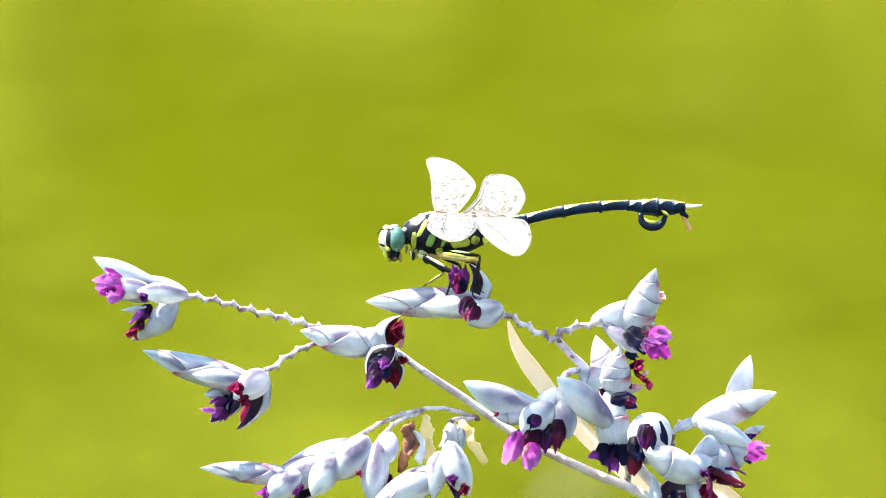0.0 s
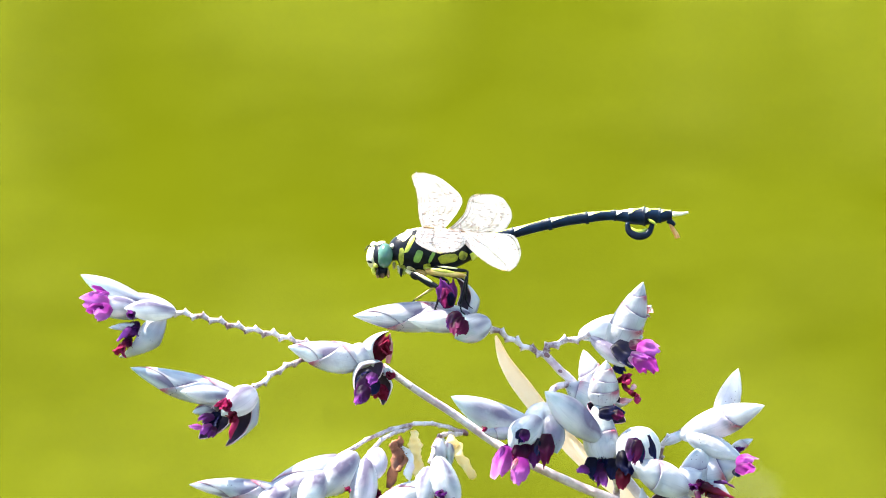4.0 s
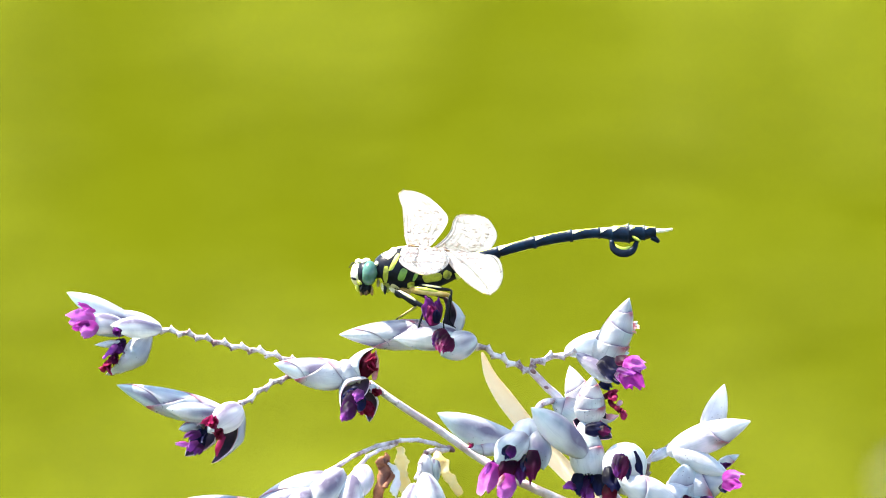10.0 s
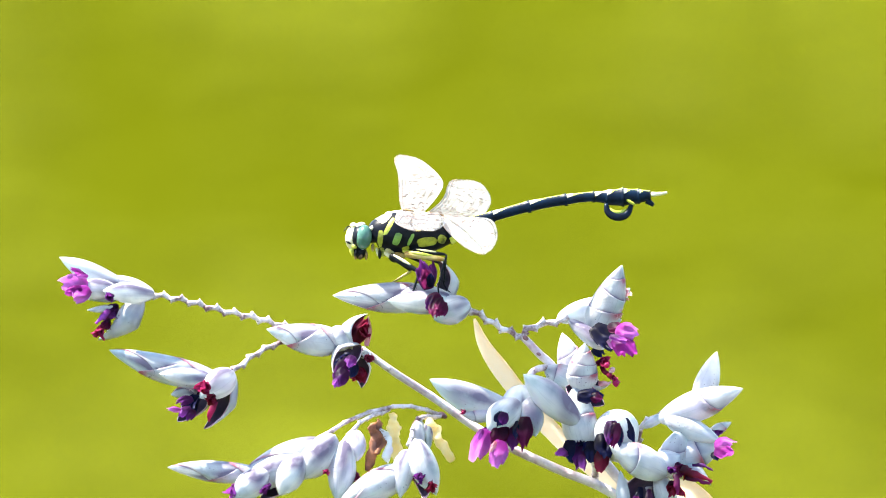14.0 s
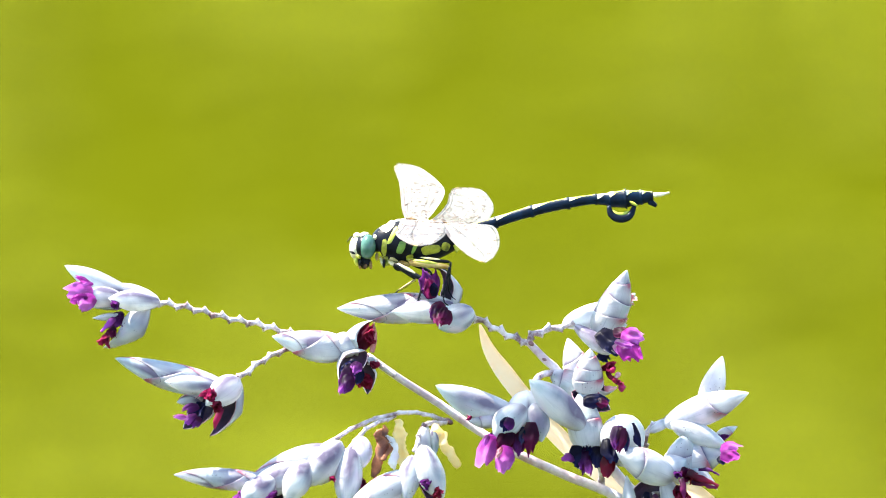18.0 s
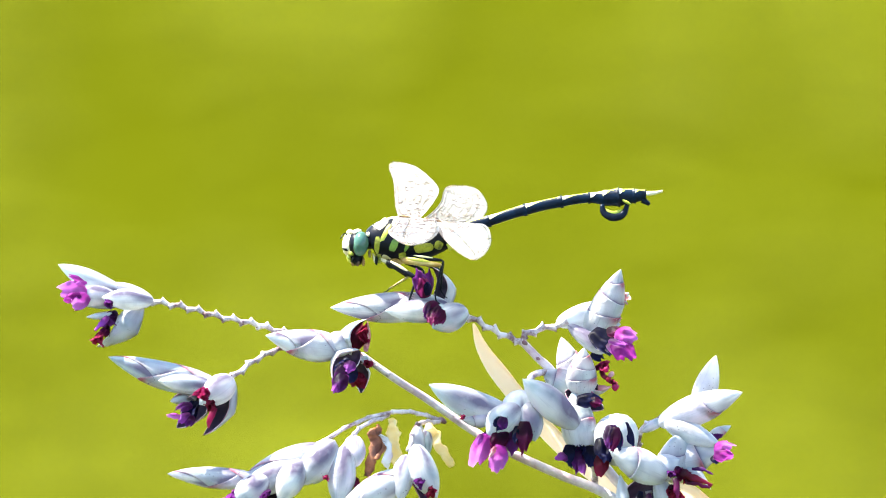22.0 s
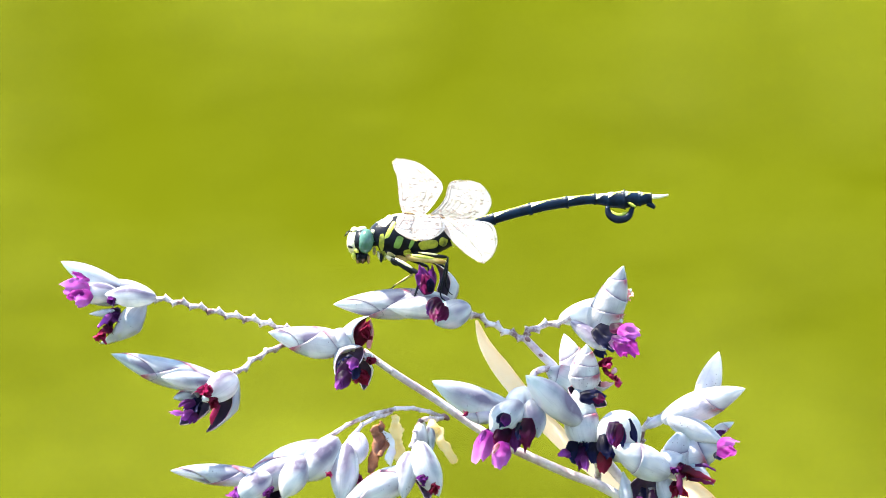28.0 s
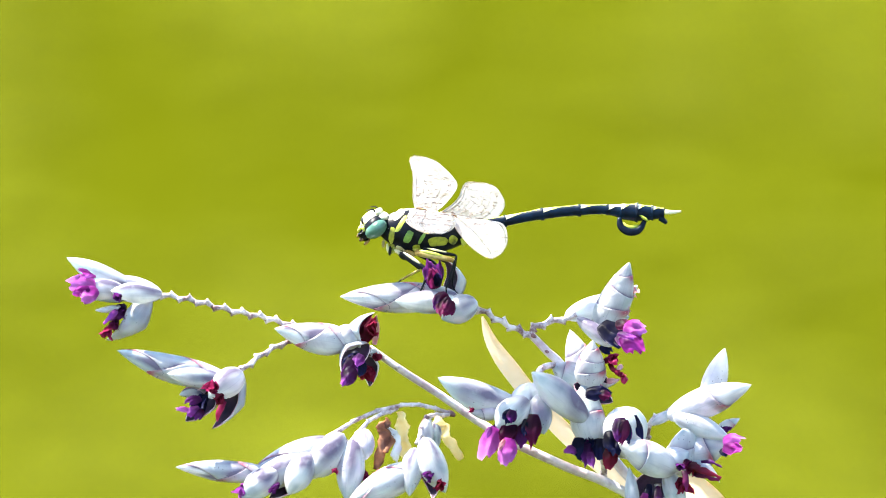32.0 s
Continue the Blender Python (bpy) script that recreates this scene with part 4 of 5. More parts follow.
# the cream and yellow band along the top stands in for sun glare
for i0, i1, r0, r1 in CUTS:
    bm = bmesh.new()
    tube(bm, spline(dense[i0:i1 + 1], 44), lambda s: (r0 + (r1 - r0) * s) * (1 + 0.10 * (max(0, s - 0.85) / 0.15) - 0.06 * math.sin(math.pi * s)), 48, 0.9,
         lambda j, i: (2 if i < 0.25 or i0 == 101 else 1) if i < 0.93 and abs(j - 0.75) < 0.075 + 0.14 * max(0.0, 1 - 2.1 * i) ** 0.8 + (0.06 if i0 == 101 else 0.0) else 1 if 0.17 < j < 0.33 and i < 0.92 and i0 < 100 else 0)
    part("segment", bm, [SHINE, YELLOW, CREAM], abdomen)
for a, b, rx, rz, turn in ((1178, 376, 10, 2.8, 34),):
    bm = bmesh.new()
    ball(bm, at(a, b, -1.3), rx, 6, rz, turn)
    part("stripe", bm, YELLOW, abdomen)
for d in (-1.2, 1.2):
    bm = bmesh.new()
    tube(bm, spline([at(1134, 376, d), at(1137, 392, d * 1.5), at(1152, 401, d * 1.8), at(1170, 397, d * 1.5), at(1180, 378, d)], 16),
         lambda s: 3.5 + 3.5 * math.sin(math.pi * s), 8, 0.5)
    part("flange", bm, SHINE, abdomen, "dark leaf-like flange")
    bm = bmesh.new()
    tube(bm, spline([at(1138, 384, d), at(1152, 393, d * 1.4), at(1170, 389, d)], 10), lambda s: 1.6 + 2.2 * math.sin(math.pi * s), 8, 0.5)
    part("flange_stripe", bm, YELLOW, abdomen)
    bm = bmesh.new()
    tube(bm, spline([at(1215, 364, d * 0.6), at(1230, 364, d * 0.8), at(1243, 362, d * 0.6)], 8), lambda s: 4.5 - 2.5 * s, 8)
    part("cercus", bm, CREAM, abdomen, "pale tail clasper")
bm = bmesh.new()
tube(bm, spline([at(1206, 374), at(1214, 380), at(1218, 384)], 6), lambda s: 6 - 3 * s, 8)
part("lower_clasper", bm, SHINE, abdomen)


def wing(name, front, rear, tip, d, depth, label):
    """A stiff wing, pleated along its veins, between a front and a rear edge that run from the root to the tip; depth: mm gained at the tip."""
    o = at(*front[0], d)
    lead = spline([at(*p) for p in front] + [at(*tip)], 48)
    trail = spline([at(*p) for p in rear] + [at(*tip)], 48)

    def along(line, s):
        x = max(0.0, min(1.0, s)) * 48
        k = min(int(x), 47)
        return line[k].lerp(line[k + 1], x - k)

    def place(s, c):
        p = along(lead, s).lerp(along(trail, s), c)
        pleat = 0.16 * math.sin(c * 34) * (1 - 0.5 * s) + 1.2 * math.sin(math.pi * s) * c
        deep = d + depth * s - pleat * 0.3
        return Vector((p.x * (1 + deep / (1000 * AWAY)), deep / 1000, p.z * (1 + deep / (1000 * AWAY))))

    n, m = 44, 18
    bm = bmesh.new()
    grid = [[bm.verts.new(place(i / n, j / m)) for j in range(m + 1)] for i in range(n + 1)]
    for i in range(n):
        for j in range(m):
            bm.faces.new((grid[i][j], grid[i][j + 1], grid[i + 1][j + 1], grid[i + 1][j]))
    bmesh.ops.remove_doubles(bm, verts=bm.verts[:], dist=1e-6)
    bmesh.ops.solidify(bm, geom=bm.faces[:], thickness=0.6 * K)
    made = part(name, bm, WINGS, fly, label, o)
    lift = Vector((0, -0.4, 0.9)) * K
    for c0, c1, r in ((0.01, 0.01, 0.7), (0.09, 0.05, 0.7), (0.17, 0.12, 0.4), (0.26, 0.24, 0.3), (0.36, 0.40, 0.3), (0.48, 0.56, 0.3), (0.60, 0.72, 0.3), (0.74, 0.88, 0.25)):
        bm = bmesh.new()
        tube(bm, [place(i / 24 * 0.97, c0 + (c1 - c0) * i / 24) + lift for i in range(25)], lambda s: r * (1.0 - 0.4 * s), 5)
        part("vein", bm, VEIN, made)
    bm = bmesh.new()
    rnd = random.Random(len(name) * 7 + int(front[0][0]))
    for i in range(170):
        s, c = 0.02 + 0.93 * rnd.random() ** 1.7, rnd.uniform(0.02, 0.88)
        tube(bm, [place(s, c) + lift, place(s + rnd.uniform(-0.012, 0.012), c + rnd.uniform(0.04, 0.10)) + lift], rnd.uniform(0.12, 0.5) * (1.4 - s), 4)
    tagged(part("venation", bm, VEIN, made, "fine net of brown cross veins"), kind="stuff")
    bm = bmesh.new()
    tube(bm, [place(0.80 + 0.09 * i / 6, 0.03) + Vector((0, 0, 0.6 * K)) for i in range(7)], 1.3, 6)
    part("wing_spot", bm, TAN, made)
    bm = bmesh.new()
    tube(bm, [place(0.0, c) + lift for c in (0.0, 0.1, 0.2, 0.32)], lambda s: 3.2 - 1.6 * s, 7)
    part("wing_hinge", bm, MOUTH, made, "dark knotted wing hinge")
    return made


far_fore = wing("far_forewing", ((772, 378), (766, 360), (764, 336), (762, 312), (756, 294), (755, 286)), ((808, 379), (824, 362), (841, 336), (838, 318), (808, 291), (782, 281)), (762, 280), 2, 38, "clear forewing shining white in the sun")
far_hind = wing("far_hindwing", ((816, 380), (836, 362), (848, 345), (853, 328), (859, 317), (868, 312)), ((866, 392), (904, 389), (924, 370), (931, 348), (918, 322), (900, 312)), (884, 310), 2, 37, "clear broad hindwing shining white in the sun")
near_fore = wing("near_forewing", ((772, 376), (762, 392), (756, 402), (764, 412), (780, 422), (794, 427)), ((836, 381), (845, 393), (844, 406), (834, 417), (822, 424), (816, 426)), (806, 428), -3, -39, "clear forewing shining white in the sun")
near_hind = wing("near_hindwing", ((836, 384), (845, 404), (860, 421), (880, 438), (898, 448), (908, 452)), ((866, 386), (904, 387), (930, 391), (940, 408), (941, 426), (933, 443)), (920, 453), -3, -36, "clear broad hindwing shining white in the sun")


def leg(points, radii, mats, label="bristly black leg"):
    """Thigh, shank and foot; the shank carries two rows of bristles."""
    p = [at(*q) for q in points]
    bm = bmesh.new()
    tube(bm, spline(p[:2], 20), lambda s: radii[0] * (1 - 0.35 * s) * (0.25 + 0.75 * (1 - (2 * s - 1) ** 8) ** 0.5), 10)
    thigh = part("leg", bm, mats[0], fly, label, p[0])
    bm = bmesh.new()
    tube(bm, spline(p[1:3], 8), lambda s: radii[1] * (1 - 0.3 * s), 8)
    part("shank", bm, mats[1], thigh)
    bm = bmesh.new()
    q0, q1 = p[0].lerp(p[1], 0.12), p[0].lerp(p[1], 0.70)
    tube(bm, spline([q0 + Vector((0, -0.55, 0.62)) * radii[0] * K, q1 + Vector((0, -0.45, 0.5)) * radii[0] * K], 8), lambda s: radii[0] * 0.5 * math.sin(math.pi * (0.08 + 0.84 * s)) ** 0.6, 7)
    part("thigh_stripe", bm, mats[2] if len(mats) > 2 else CREAM, thigh)
    bm = bmesh.new()
    for i in range(9):
        q = p[1].lerp(p[2], (i + 1) / 10)
        for sx in (-1, 1):
            tube(bm, [q, q + Vector((sx * 3.6, -3 * sx, -2.6)) * K], lambda s: 0.7 - 0.5 * s, 4)
    tagged(part("bristles", bm, BLACK, thigh), kind="stuff")
    bm = bmesh.new()
    tube(bm, spline(p[2:], 8), lambda s: radii[2] * (1 - 0.4 * s), 6)
    part("foot", bm, BLACK, thigh)
    return thigh


leg([(750, 455, -3), (803, 484, -6), (789, 528, -7), (782, 530, -7), (776, 534, -7)], (6.3, 2.3, 1.7), (BLACK, BLACK))
leg([(775, 452, -3), (848, 462, -6), (836, 512, -7), (838, 524, -8), (845, 530, -8)], (7, 2.3, 1.8), (TAN, BLACK, YELLOW), "tan and black leg")
leg([(790, 446, -3), (850, 453, -5), (846, 505, -5), (852, 515, -5), (858, 520, -5)], (4.4, 2.0, 1.4), (BLACK, BLACK))
leg([(750, 455, 3), (788, 482, 5), (755, 503, 4), (750, 508, 3), (745, 509, 2)], (4.4, 2.0, 1.4), (BLACK, TAN))
leg([(790, 448, 3), (845, 470, 5), (858, 508, 4), (856, 518, 3), (860, 524, 3)], (4.4, 2.0, 1.4), (BLACK, BLACK))
leg([(775, 452, 3), (815, 470, 5), (820, 505, 3), (822, 515, 3), (826, 522, 3)], (4.4, 2.0, 1.4), (BLACK, BLACK))

# amber dropping that hangs from the tail end and falls
bm = bmesh.new()
tube(bm, spline([at(1208, 374), at(1213, 388), at(1220, 400), at(1222, 407)], 12), lambda s: 3 + 2.5 * s * (1 - 0.3 * s), 8)
dropping = link("dropping", bm, AMBER, None, at(1210, 376), "amber dropping hanging from the tail end")
tagged(dropping, category="dropping")


def gnat(o, size, name, label):
    """A pale flying seed or insect: a soft body with two pairs of open wings."""
    u = size / K
    base = root(name, o, label, "insect", "pale drifting insects")
    bm = bmesh.new()
    ball(bm, o, 0.16 * u, 0.16 * u, 0.5 * u, 55, 8, 10)
    part("body", bm, FLUFF, base)
    for sx in (-1, 1):
        for rz in (0.10, -0.10):
            bm = bmesh.new()
            ball(bm, o + Vector((sx * 0.13 - 0.05, sx * 0.12, rz - 0.04)) * size, 0.33 * u, 0.03 * u, 0.20 * u, 45 + sx * 20, 6, 12)
            part("insect_wing", bm, FLUFF, base)
    return base


drifter = gnat(at(784, 441), 0.0132, "flying_insect", "pale insect drifting slowly over the pond")
darters = [gnat(at(784, 441), 0.0098, "flying_insect", "pale insect darting over the pond") for i in range(4)]
midge = gnat(at(784, 441), 0.0016, "flying_insect", "tiny white midge in flight")

# ---- what moves ----
PERCH =[
    (0.0, -0.08), (0.5, -0.35), (1.0, -0.33), (1.5, 0.94), (2.0, -0.13),
    (2.5, 1.1), (4.5, 0.17), (5.0, 1.13), (5.5, 0.07), (6.0, 0.24),
    (6.5, 0.75), (7.0, 0.23), (7.5, -0.12), (8.0, 0.45), (8.5, 0.28),
    (9.0, 0.45), (9.5, 0.12), (10.0, -0.31), (10.5, -0.32), (11.0, 0.38),
    (11.5, -0.36), (12.0, -0.62), (12.5, 0.17), (13.0, 0.36), (13.5, 0.88),
    (14.0, 1.2), (14.5, 1.28), (16.5, -1.15), (17.0, -0.42), (17.5, -1.29),
    (18.0, -0.74), (18.5, -0.87), (19.0, -1.59), (19.5, -0.7), (20.0, -0.76),
    (20.5, -1.2), (21.0, -1.03), (21.5, 0.13), (22.0, -0.74), (22.5, -0.12),
    (23.0, 0.04), (23.5, -0.27), (24.0, -0.99), (24.5, -0.73), (26.5, 0.1),
    (27.0, -0.05), (27.5, 0.1), (28.0, -0.69), (28.5, 0.28), (29.0, -0.06),
    (29.5, -0.71), (30.0, 0.17), (30.5, -0.35), (31.0, -0.85), (31.5, -0.08),
    (32.0, 0.53),
]
BODY = [
    (0.0, -0.8, -0.3, -0.1), (0.5, -1.3, 0.6, -0.18), (1.0, -0.2, 0.1, 0.01), (1.5, 4.6, -0.3, -0.53), (2.0, 0.2, -0.1, -0.01),
    (2.5, 4.6, -0.7, -0.43), (4.5, -0.9, 0.9, -0.35), (5.0, 4.3, 0.8, -1.0), (5.5, -0.3, 0.3, -0.2), (6.0, 1.2, -0.2, -0.25),
    (6.5, 3.5, -0.2, -0.58), (7.0, 1.9, -0.5, -0.5), (7.5, -0.1, 0.8, -0.76), (8.0, 1.9, 2.1, -0.8), (8.5, -1.0, 2.2, -0.73),
    (9.0, 1.8, 2.2, 3.75), (9.5, -3.0, 0.8, 2.21), (10.0, -2.9, 4.1, 0.92), (10.5, -3.4, 3.4, 1.03), (11.0, 2.2, 2.4, 2.24),
    (11.5, -3.4, 2.6, 0.97), (12.0, -2.5, 3.1, 0.77), (12.5, -1.6, 2.8, 0.21), (13.0, -1.2, 2.6, 0.81), (13.5, 0.6, 1.7, 0.5),
    (14.0, 0.4, 0.9, 0.85), (14.5, 0.9, 2.1, -0.52), (16.5, -5.3, 3.0, 0.6), (17.0, -1.5, 3.9, 0.09), (17.5, -5.6, 3.9, 0.48),
    (18.0, -1.6, 4.5, -0.26), (18.5, -0.7, 5.1, -0.27), (19.0, -5.4, 4.1, 0.77), (19.5, -1.7, 4.0, -0.05), (20.0, -4.8, 4.9, 0.4),
    (20.5, -5.3, 4.7, 0.51), (21.0, -4.7, 4.5, 0.15), (21.5, 1.9, 2.0, 0.1), (22.0, -2.9, 2.3, 0.79), (22.5, 1.9, 1.9, -0.27),
    (23.0, 1.4, 1.4, 0.58), (23.5, 1.8, 2.1, 0.1), (24.0, -2.9, 1.0, 0.99), (24.5, 0.4, 0.6, 1.0), (26.5, 2.9, -0.5, 0.02),
    (27.0, 3.1, 0.9, -0.16), (27.5, 4.9, -0.1, -0.18), (28.0, 0.3, 2.8, 0.37), (28.5, 3.1, 1.4, 0.35), (29.0, 4.2, 1.5, 0.36),
    (29.5, 0.4, 3.0, 0.38), (30.0, 4.8, 0.4, 0.68), (30.5, 2.9, 3.0, -0.23), (31.0, 0.2, 1.1, 0.57), (31.5, 2.1, 1.8, 0.39),
    (32.0, 7.7, 1.7, 4.82),
]
TAIL = [
    (0.0, 0.45), (0.5, -0.14), (1.0, -0.15), (1.5, 1.26), (2.0, 0.07),
    (2.5, 0.97), (4.5, -1.5), (5.0, 0.5), (5.5, -1.34), (6.0, -0.45),
    (6.5, 0.16), (7.0, 0.34), (7.5, -0.39), (8.0, 0.28), (8.5, -0.32),
    (9.0, -2.34), (9.5, -4.44), (10.0, -3.02), (10.5, -3.25), (11.0, -3.36),
    (11.5, -3.7), (12.0, -3.48), (12.5, -3.07), (13.0, -4.21), (13.5, -3.99),
    (14.0, -3.49), (14.5, -3.42), (16.5, -6.21), (17.0, -4.33), (17.5, -5.17),
    (18.0, -3.93), (18.5, -3.53), (19.0, -4.82), (19.5, -4.26), (20.0, -5.96),
    (20.5, -5.39), (21.0, -5.15), (21.5, -3.46), (22.0, -5.12), (22.5, -2.84),
    (23.0, -4.35), (23.5, -3.21), (24.0, -4.65), (24.5, -3.56), (26.5, -1.26),
    (27.0, -1.5), (27.5, -1.7), (28.0, -2.59), (28.5, -2.24), (29.0, -2.2),
    (29.5, -2.79), (30.0, -1.92), (30.5, -2.0), (31.0, -2.59), (31.5, -2.65),
    (32.0, -2.38),
]
# how the wings swing at their roots: seconds, degrees down, degrees back
FAR_FORE = [
    (0.0, 0.1, -0.1), (0.5, 0.1, -0.1), (1.0, 0.1, 0.1), (1.5, 0.3, 0.0), (2.0, 0.3, 0.1), (2.5, 0.2, 0.1),
    (4.5, 0.3, 0.3), (5.0, 0.4, 0.6), (5.5, 0.4, 0.6), (6.0, 0.4, 0.6), (6.5, 0.4, 0.5), (7.0, 0.7, 0.7),
    (7.5, 0.2, 0.3), (8.0, 0.7, 0.2), (8.5, 0.3, 0.2), (9.0, -0.1, -0.4), (9.5, 0.0, -0.2), (10.0, 0.5, -0.2),
    (10.5, 0.1, -0.2), (11.0, -0.4, -0.7), (11.5, 0.2, -0.3), (12.0, 0.3, -0.0), (12.5, 0.4, -0.3), (13.0, 0.3, -0.2),
    (13.5, 0.5, -0.2), (14.0, 0.4, -0.5), (14.5, -0.4, -0.2), (16.5, -0.3, 0.1), (17.0, -0.1, 0.3), (17.5, 0.3, 0.4),
    (18.0, 0.3, 0.3), (18.5, 0.5, 0.7), (19.0, -0.1, 0.5), (19.5, 0.1, 0.5), (20.0, -0.4, 0.2), (20.5, 0.3, 0.5),
    (21.0, -0.4, -0.1), (21.5, 0.4, 0.8), (22.0, 0.1, 0.2), (22.5, 0.5, 0.7), (23.0, 0.2, 0.4), (23.5, 0.7, 0.8),
    (24.0, 0.2, 0.4), (24.5, 0.8, 0.7), (26.5, 0.5, 0.6), (27.0, -0.3, 0.6), (27.5, 0.0, 0.9), (28.0, 0.2, 0.4),
    (28.5, -0.1, 0.3), (29.0, 0.2, 0.6), (29.5, 0.2, 0.4), (30.0, 0.2, 0.6), (30.5, -0.1, 0.4), (31.0, -0.3, 0.4),
    (31.5, -0.5, 0.2), (32.0, -0.6, -0.1),
]
FAR_HIND = [
    (0.0, 0.2, 0.1), (0.5, -0.1, 0.1), (1.0, -0.1, 0.3), (1.5, -0.6, 0.3), (2.0, -0.1, 0.3), (2.5, -0.4, 0.4),
    (4.5, -1.9, 0.6), (5.0, -2.0, 1.0), (5.5, -1.7, 0.7), (6.0, -1.9, 0.7), (6.5, -2.1, 0.7), (7.0, -1.9, 0.9),
    (7.5, -2.2, 1.1), (8.0, -2.3, 0.9), (8.5, -2.2, 1.1), (9.0, -2.0, 0.2), (9.5, -1.5, 0.7), (10.0, -2.0, 0.7),
    (10.5, -1.8, 0.7), (11.0, -1.6, 0.2), (11.5, -1.6, 0.8), (12.0, -1.6, 0.6), (12.5, -2.1, 1.0), (13.0, -1.9, 1.4),
    (13.5, -1.9, 1.1), (14.0, -2.2, 1.1), (14.5, -2.7, 1.7), (16.5, -2.3, 1.3), (17.0, -2.4, 1.5), (17.5, -2.0, 1.2),
    (18.0, -2.6, 1.3), (18.5, -2.4, 1.4), (19.0, -2.2, 1.2), (19.5, -2.4, 1.5), (20.0, -2.4, 1.5), (20.5, -2.5, 1.4),
    (21.0, -2.7, 1.1), (21.5, -2.7, 1.6), (22.0, -2.2, 1.2), (22.5, -2.4, 1.3), (23.0, -2.4, 1.5), (23.5, -2.4, 1.5),
    (24.0, -2.4, 1.4), (24.5, -2.2, 1.1), (26.5, -1.8, 1.4), (27.0, -1.9, 1.1), (27.5, -2.1, 1.8), (28.0, -1.6, 1.3),
    (28.5, -2.0, 1.3), (29.0, -1.8, 1.5), (29.5, -1.4, 1.3), (30.0, -1.7, 1.5), (30.5, -1.9, 1.4), (31.0, -1.9, 1.3),
    (31.5, -2.0, 1.5), (32.0, -2.4, 0.9),
]
NEAR_FORE = [
    (0.0, 0.2, -0.1), (0.5, 0.2, 0.1), (1.0, -0.1, -0.0), (1.5, -1.9, 1.4), (2.0, -0.4, 0.3), (2.5, -2.8, 1.1),
    (4.5, -1.1, 1.4), (5.0, -3.2, 2.0), (5.5, -0.7, 1.2), (6.0, -0.4, 1.4), (6.5, -1.3, 1.4), (7.0, 0.2, 1.1),
    (7.5, -0.5, 0.9), (8.0, -1.1, 1.8), (8.5, -1.3, 1.3), (9.0, -1.1, 0.5), (9.5, -0.7, 0.8), (10.0, -0.3, 0.1),
    (10.5, -0.1, -0.9), (11.0, -1.6, -1.2), (11.5, -0.3, -1.2), (12.0, -0.4, 0.2), (12.5, -1.0, 0.5), (13.0, -1.4, 0.5),
    (13.5, -3.1, 1.0), (14.0, -3.3, 1.0), (14.5, -5.6, 1.8), (16.5, -0.4, -1.9), (17.0, -1.3, -1.1), (17.5, 0.9, -1.9),
    (18.0, -0.8, -1.4), (18.5, -0.3, -1.2), (19.0, 1.5, -2.5), (19.5, -0.4, -1.6), (20.0, -0.9, -1.9), (20.5, 0.8, -2.0),
    (21.0, -0.5, -1.9), (21.5, -1.6, 0.1), (22.0, -0.3, -1.9), (22.5, -1.0, -0.0), (23.0, -1.1, -1.1), (23.5, -0.1, -0.6),
    (24.0, 0.9, -1.8), (24.5, 1.0, -1.2), (26.5, -0.5, 0.3), (27.0, -1.3, 0.2), (27.5, -1.7, 0.5), (28.0, -0.8, -0.3),
    (28.5, -2.0, -0.2), (29.0, -0.9, 0.1), (29.5, -0.4, -0.5), (30.0, -1.2, 0.1), (30.5, -1.5, -0.3), (31.0, -0.1, -0.6),
    (31.5, -1.6, -0.5), (32.0, -2.0, -0.1),
]
NEAR_HIND = [
    (0.0, 0.3, -0.1), (0.5, 0.1, 0.3), (1.0, 0.3, 0.0), (1.5, -0.9, 1.3), (2.0, 0.1, 0.3), (2.5, -1.5, 0.8),
    (4.5, 0.6, 1.0), (5.0, -0.9, 1.7), (5.5, 0.4, 0.8), (6.0, 0.9, 1.2), (6.5, 0.2, 1.1), (7.0, 1.8, 0.9),
    (7.5, 0.6, 0.5), (8.0, 1.4, 1.6), (8.5, 0.5, 0.7), (9.0, 0.5, -0.8), (9.5, 1.4, -0.5), (10.0, 1.6, -0.3),
    (10.5, 1.1, -0.6), (11.0, -0.2, -1.7), (11.5, 1.3, -0.9), (12.0, 1.2, -1.0), (12.5, 1.0, -0.6), (13.0, 0.5, -0.7),
    (13.5, -1.1, 0.1), (14.0, -0.2, -0.4), (14.5, -2.5, 0.1), (16.5, -0.3, -2.5), (17.0, -0.2, -1.2), (17.5, 1.5, -1.5),
    (18.0, 0.3, -1.3), (18.5, 1.5, -1.0), (19.0, 1.6, -2.3), (19.5, 0.5, -1.8), (20.0, -0.4, -2.4), (20.5, 1.4, -1.7),
    (21.0, -0.1, -2.2), (21.5, -0.3, -0.4), (22.0, -0.2, -2.2), (22.5, 0.2, -0.5), (23.0, -0.7, -1.4), (23.5, 0.6, -0.2),
    (24.0, 0.7, -1.7), (24.5, 1.9, -0.5), (26.5, 1.4, -0.1), (27.0, 0.5, -0.5), (27.5, 0.4, -0.1), (28.0, 2.2, -1.2),
    (28.5, 1.3, -1.2), (29.0, 1.8, -0.7), (29.5, 1.8, -1.6), (30.0, 1.0, -0.6), (30.5, 0.6, -1.3), (31.0, 1.6, -1.5),
    (31.5, 0.4, -1.5), (32.0, 0.3, -1.1),
]
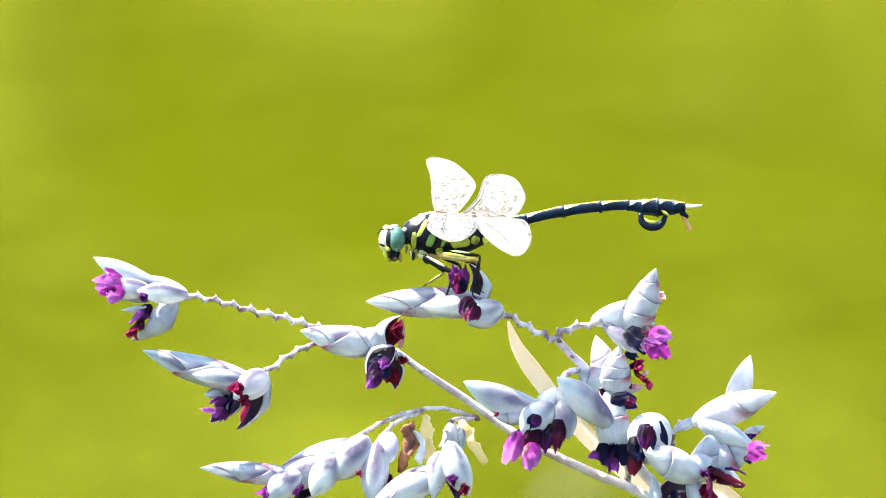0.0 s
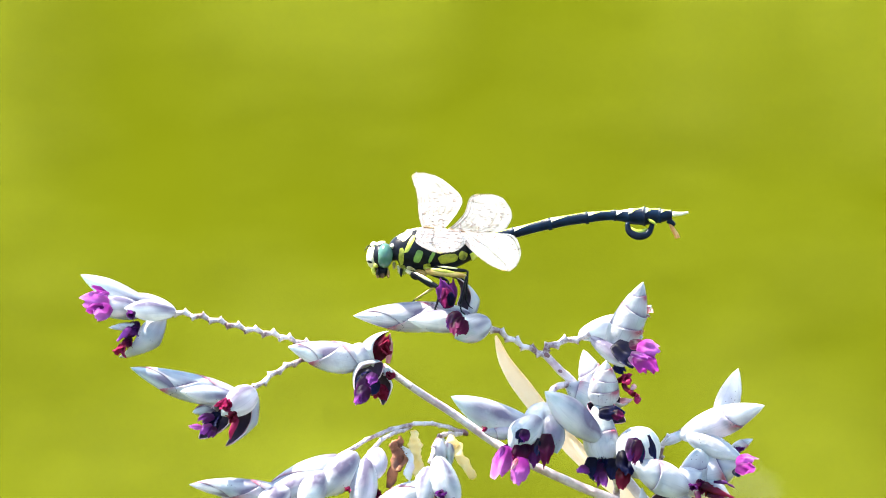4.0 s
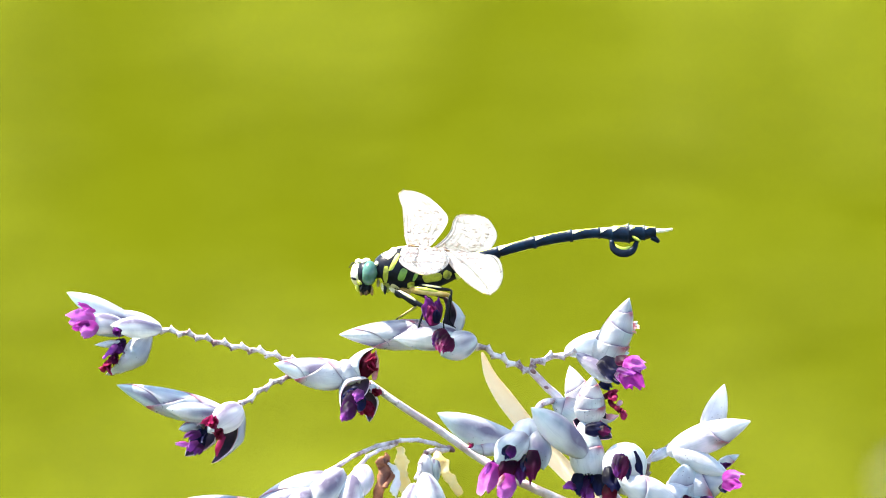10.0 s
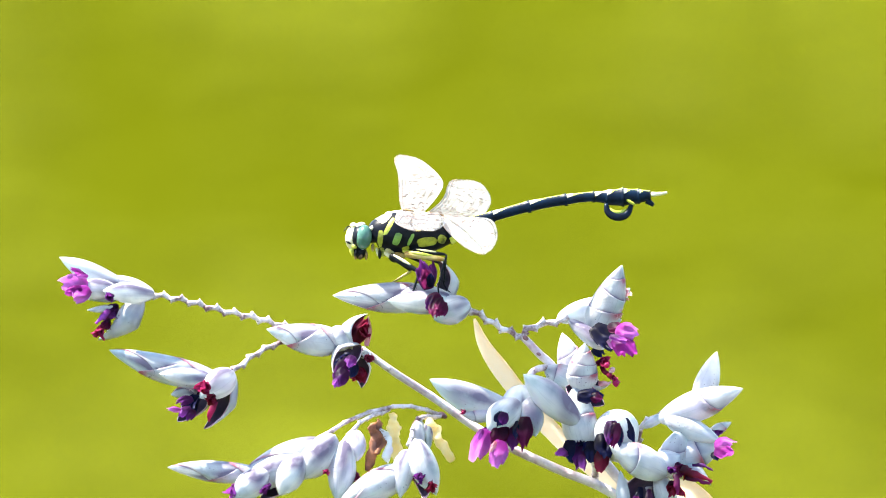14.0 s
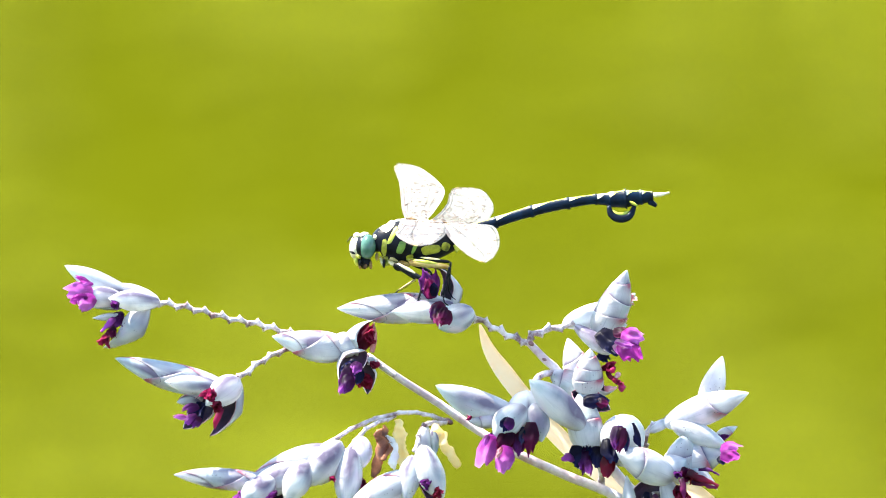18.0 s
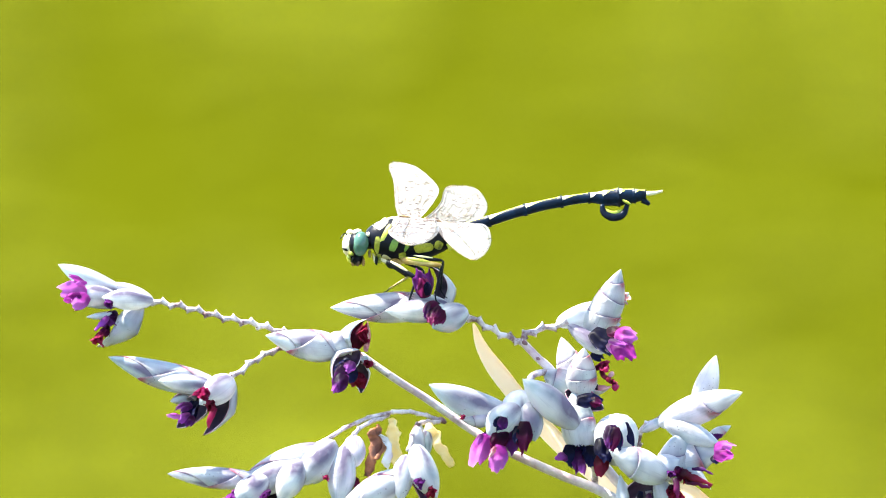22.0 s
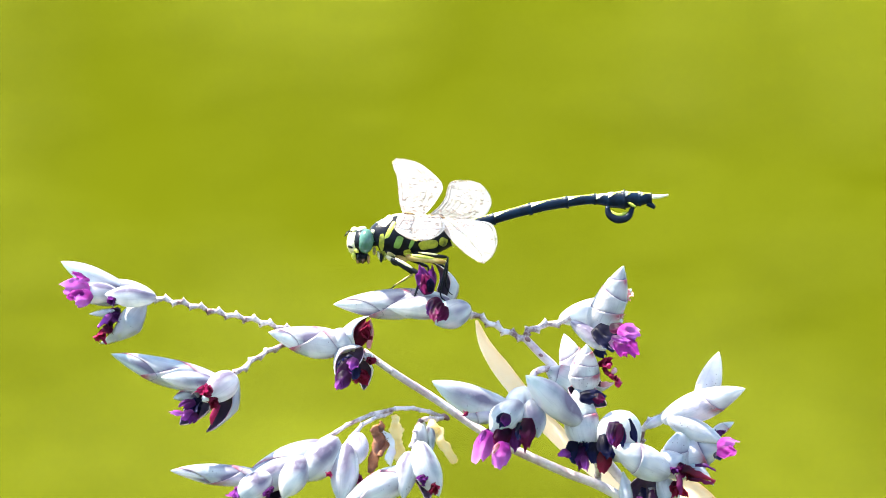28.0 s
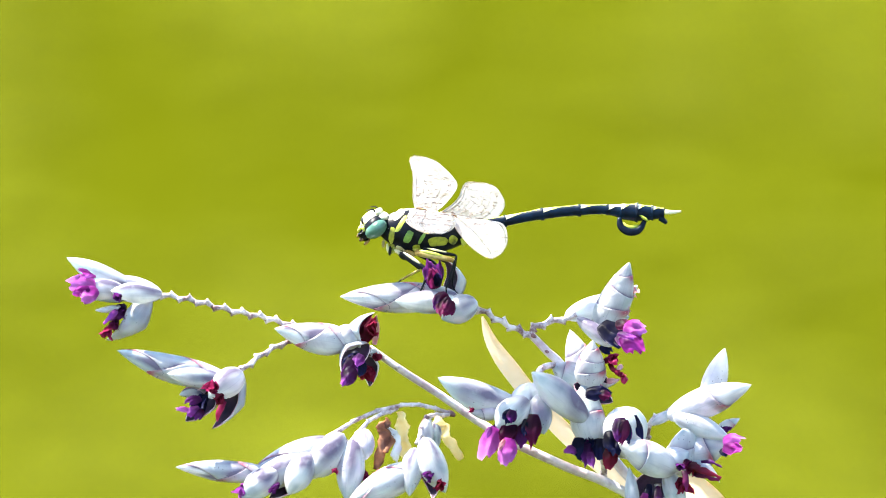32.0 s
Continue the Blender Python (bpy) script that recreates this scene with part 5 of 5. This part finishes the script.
HEAD_TURNS = [
    (0.0, 0, 0, 0), (8.0, 0, -1, 0), (8.7, 0, 2, 0), (9.0, -8, 26, 0), (9.3, 0, 0, 0), (9.5, 0, 0, 0),
    (10.8, 0, 0, 0), (11.0, -38, 22, 0), (11.2, 0, 2, 0), (18.7, 0, 0, 0), (19.0, 6, -8, 0), (19.3, 0, 0, 0),
    (27.2, 0, 0, 0), (27.5, 0, 0, 14), (27.8, 0, 0, 8), (28.2, 0, 0, 0), (31.7, 0, 0, 0), (31.9, 10, 30, 0), (32.0, 14, 42, 0),
]
DRIFT = [(0, 1010.0, 905.0), (0.5, 1068.0, 916.0), (1, 1061.0, 909.0), (1.5, 1065.0, 915.0), (2, 1074.0, 930.0), (2.5, 1140.0, 932.0), (4.5, 1359.0, 869.0), (5, 1378.0, 865.0), (5.5, 1401.0, 850.0), (6, 1416.0, 846.0), (6.5, 1440.0, 847.0), (7, 1469.0, 840.0), (7.5, 1501.0, 831.0), (8, 1529.0, 834.0), (8.5, 1555.0, 824.0), (9, 1594.0, 811.0), (9.5, 1621.0, 815.0), (10, 1657.0, 804.0), (10.5, 1661.0, 804.0), (11, 1693.0, 833.0), (11.5, 1700.0, 828.0), (13, 1894.0, 846.0), (32, 2647.0, 1507.0)]
DARTS = [
    [(0, -600.0, 500.0), (0.6, -309.0, 630.0), (0.7, -136.0, 648.0), (0.8, 204.0, 674.0), (0.9, -141.0, 695.0), (1.0, -299.0, 704.0), (1.1, -144.0, 714.0), (1.2, 138.0, 719.0), (1.3, -135.0, 738.0), (1.5, -345.0, 755.0), (32, -1453.0, 907.0)],
    [(0, 3500.0, 60.0), (23.6, 3397.0, 71.0), (23.9, 1472.0, 54.0), (24.0, 555.0, 35.0), (24.1, -318.0, 14.0), (32, -2453.0, 7.0)],
    [(0, 3200.0, 400.0), (24.2, 2682.0, 83.0), (24.5, 1616.0, 126.0), (24.9, 2278.0, 278.0), (32, 3247.0, 507.0)],
    [(0, -1500.0, 100.0), (31.2, -431.0, 156.0), (31.5, 85.0, 149.0), (31.8, -452.0, 148.0), (32, -753.0, 147.0)],
]
MIDGE = [(0, 2600.0, 1500.0), (12.5, 2236.0, 1103.0), (12.8, 1690.0, 659.0), (12.9, 1585.0, 581.0), (13.0, 1494.0, 500.0), (13.1, 1507.0, 255.0), (13.2, 1534.0, -17.0), (13.3, 1559.0, -285.0), (14, 1660.0, -896.0), (32, 1847.0, -2493.0)]


def on_plane(a, b, turn, o):
    """The pose of a thing with pivot o that is shifted by a, b units and turned clockwise in the plane."""
    return PLANE @ Matrix.Translation(o + Vector((a * K, 0, -b * K))) @ Matrix.Rotation(radians(turn), 4, "Y")


def part_pose(ob, rx=0, ry=0, rz=0):
    return Matrix.Translation(ORIGIN[ob] - ORIGIN[ob.parent]) @ pose(0, 0, 0, rx, ry, rz)


def afar(a, b, away):
    """The pose of a thing seen through a place on the plane, so many metres from the eye."""
    return PLANE @ Matrix.Translation(Vector((0, -AWAY, 0)) + (at(a, b) + Vector((0, AWAY, 0))) * (away / AWAY))


def motions():
    walk(perch, [(t, part_pose(perch, ry=turn)) for t, turn in PERCH])
    walk(fly, [(t, on_plane(a, b, turn, ORIGIN[fly])) for t, a, b, turn in BODY])
    walk(abdomen, [(t, part_pose(abdomen, ry=turn)) for t, turn in TAIL])
    for w, rows in ((far_fore, FAR_FORE), (far_hind, FAR_HIND), (near_fore, NEAR_FORE), (near_hind, NEAR_HIND)):
        walk(w, [(t, part_pose(w, down, 0, back)) for t, down, back in rows])
    walk(drifter, [(t, afar(a, b, 9.0)) for t, a, b in DRIFT])
    for one, rows in zip(darters, DARTS):
        walk(one, [(t, afar(a, b, 9.0)) for t, a, b in rows])
    walk(midge, [(t, afar(a, b, 4.0)) for t, a, b in MIDGE])
    hang = Matrix.Translation(ORIGIN[dropping] - ORIGIN[abdomen])
    tail = [(t, on_plane(a, b, turn, ORIGIN[fly]) @ part_pose(abdomen, ry=bend) @ hang) for (t, a, b, turn), (_, bend) in zip(BODY, TAIL) if t < 9.6]
    loose = tail.pop()[1]
    fall = [(9.4 + dt, Matrix.Translation((0, 0, -4.9 * dt * dt)) @ loose) for dt in (0.0, 0.05, 0.1, 0.2, 0.3, 0.4, 0.5, 0.58)]
    walk(dropping, tail + fall + [(32.0, fall[-1][1])])
    walk(head, [(t, part_pose(head, rx, ry, rz)) for t, rx, ry, rz in HEAD_TURNS])


motions()
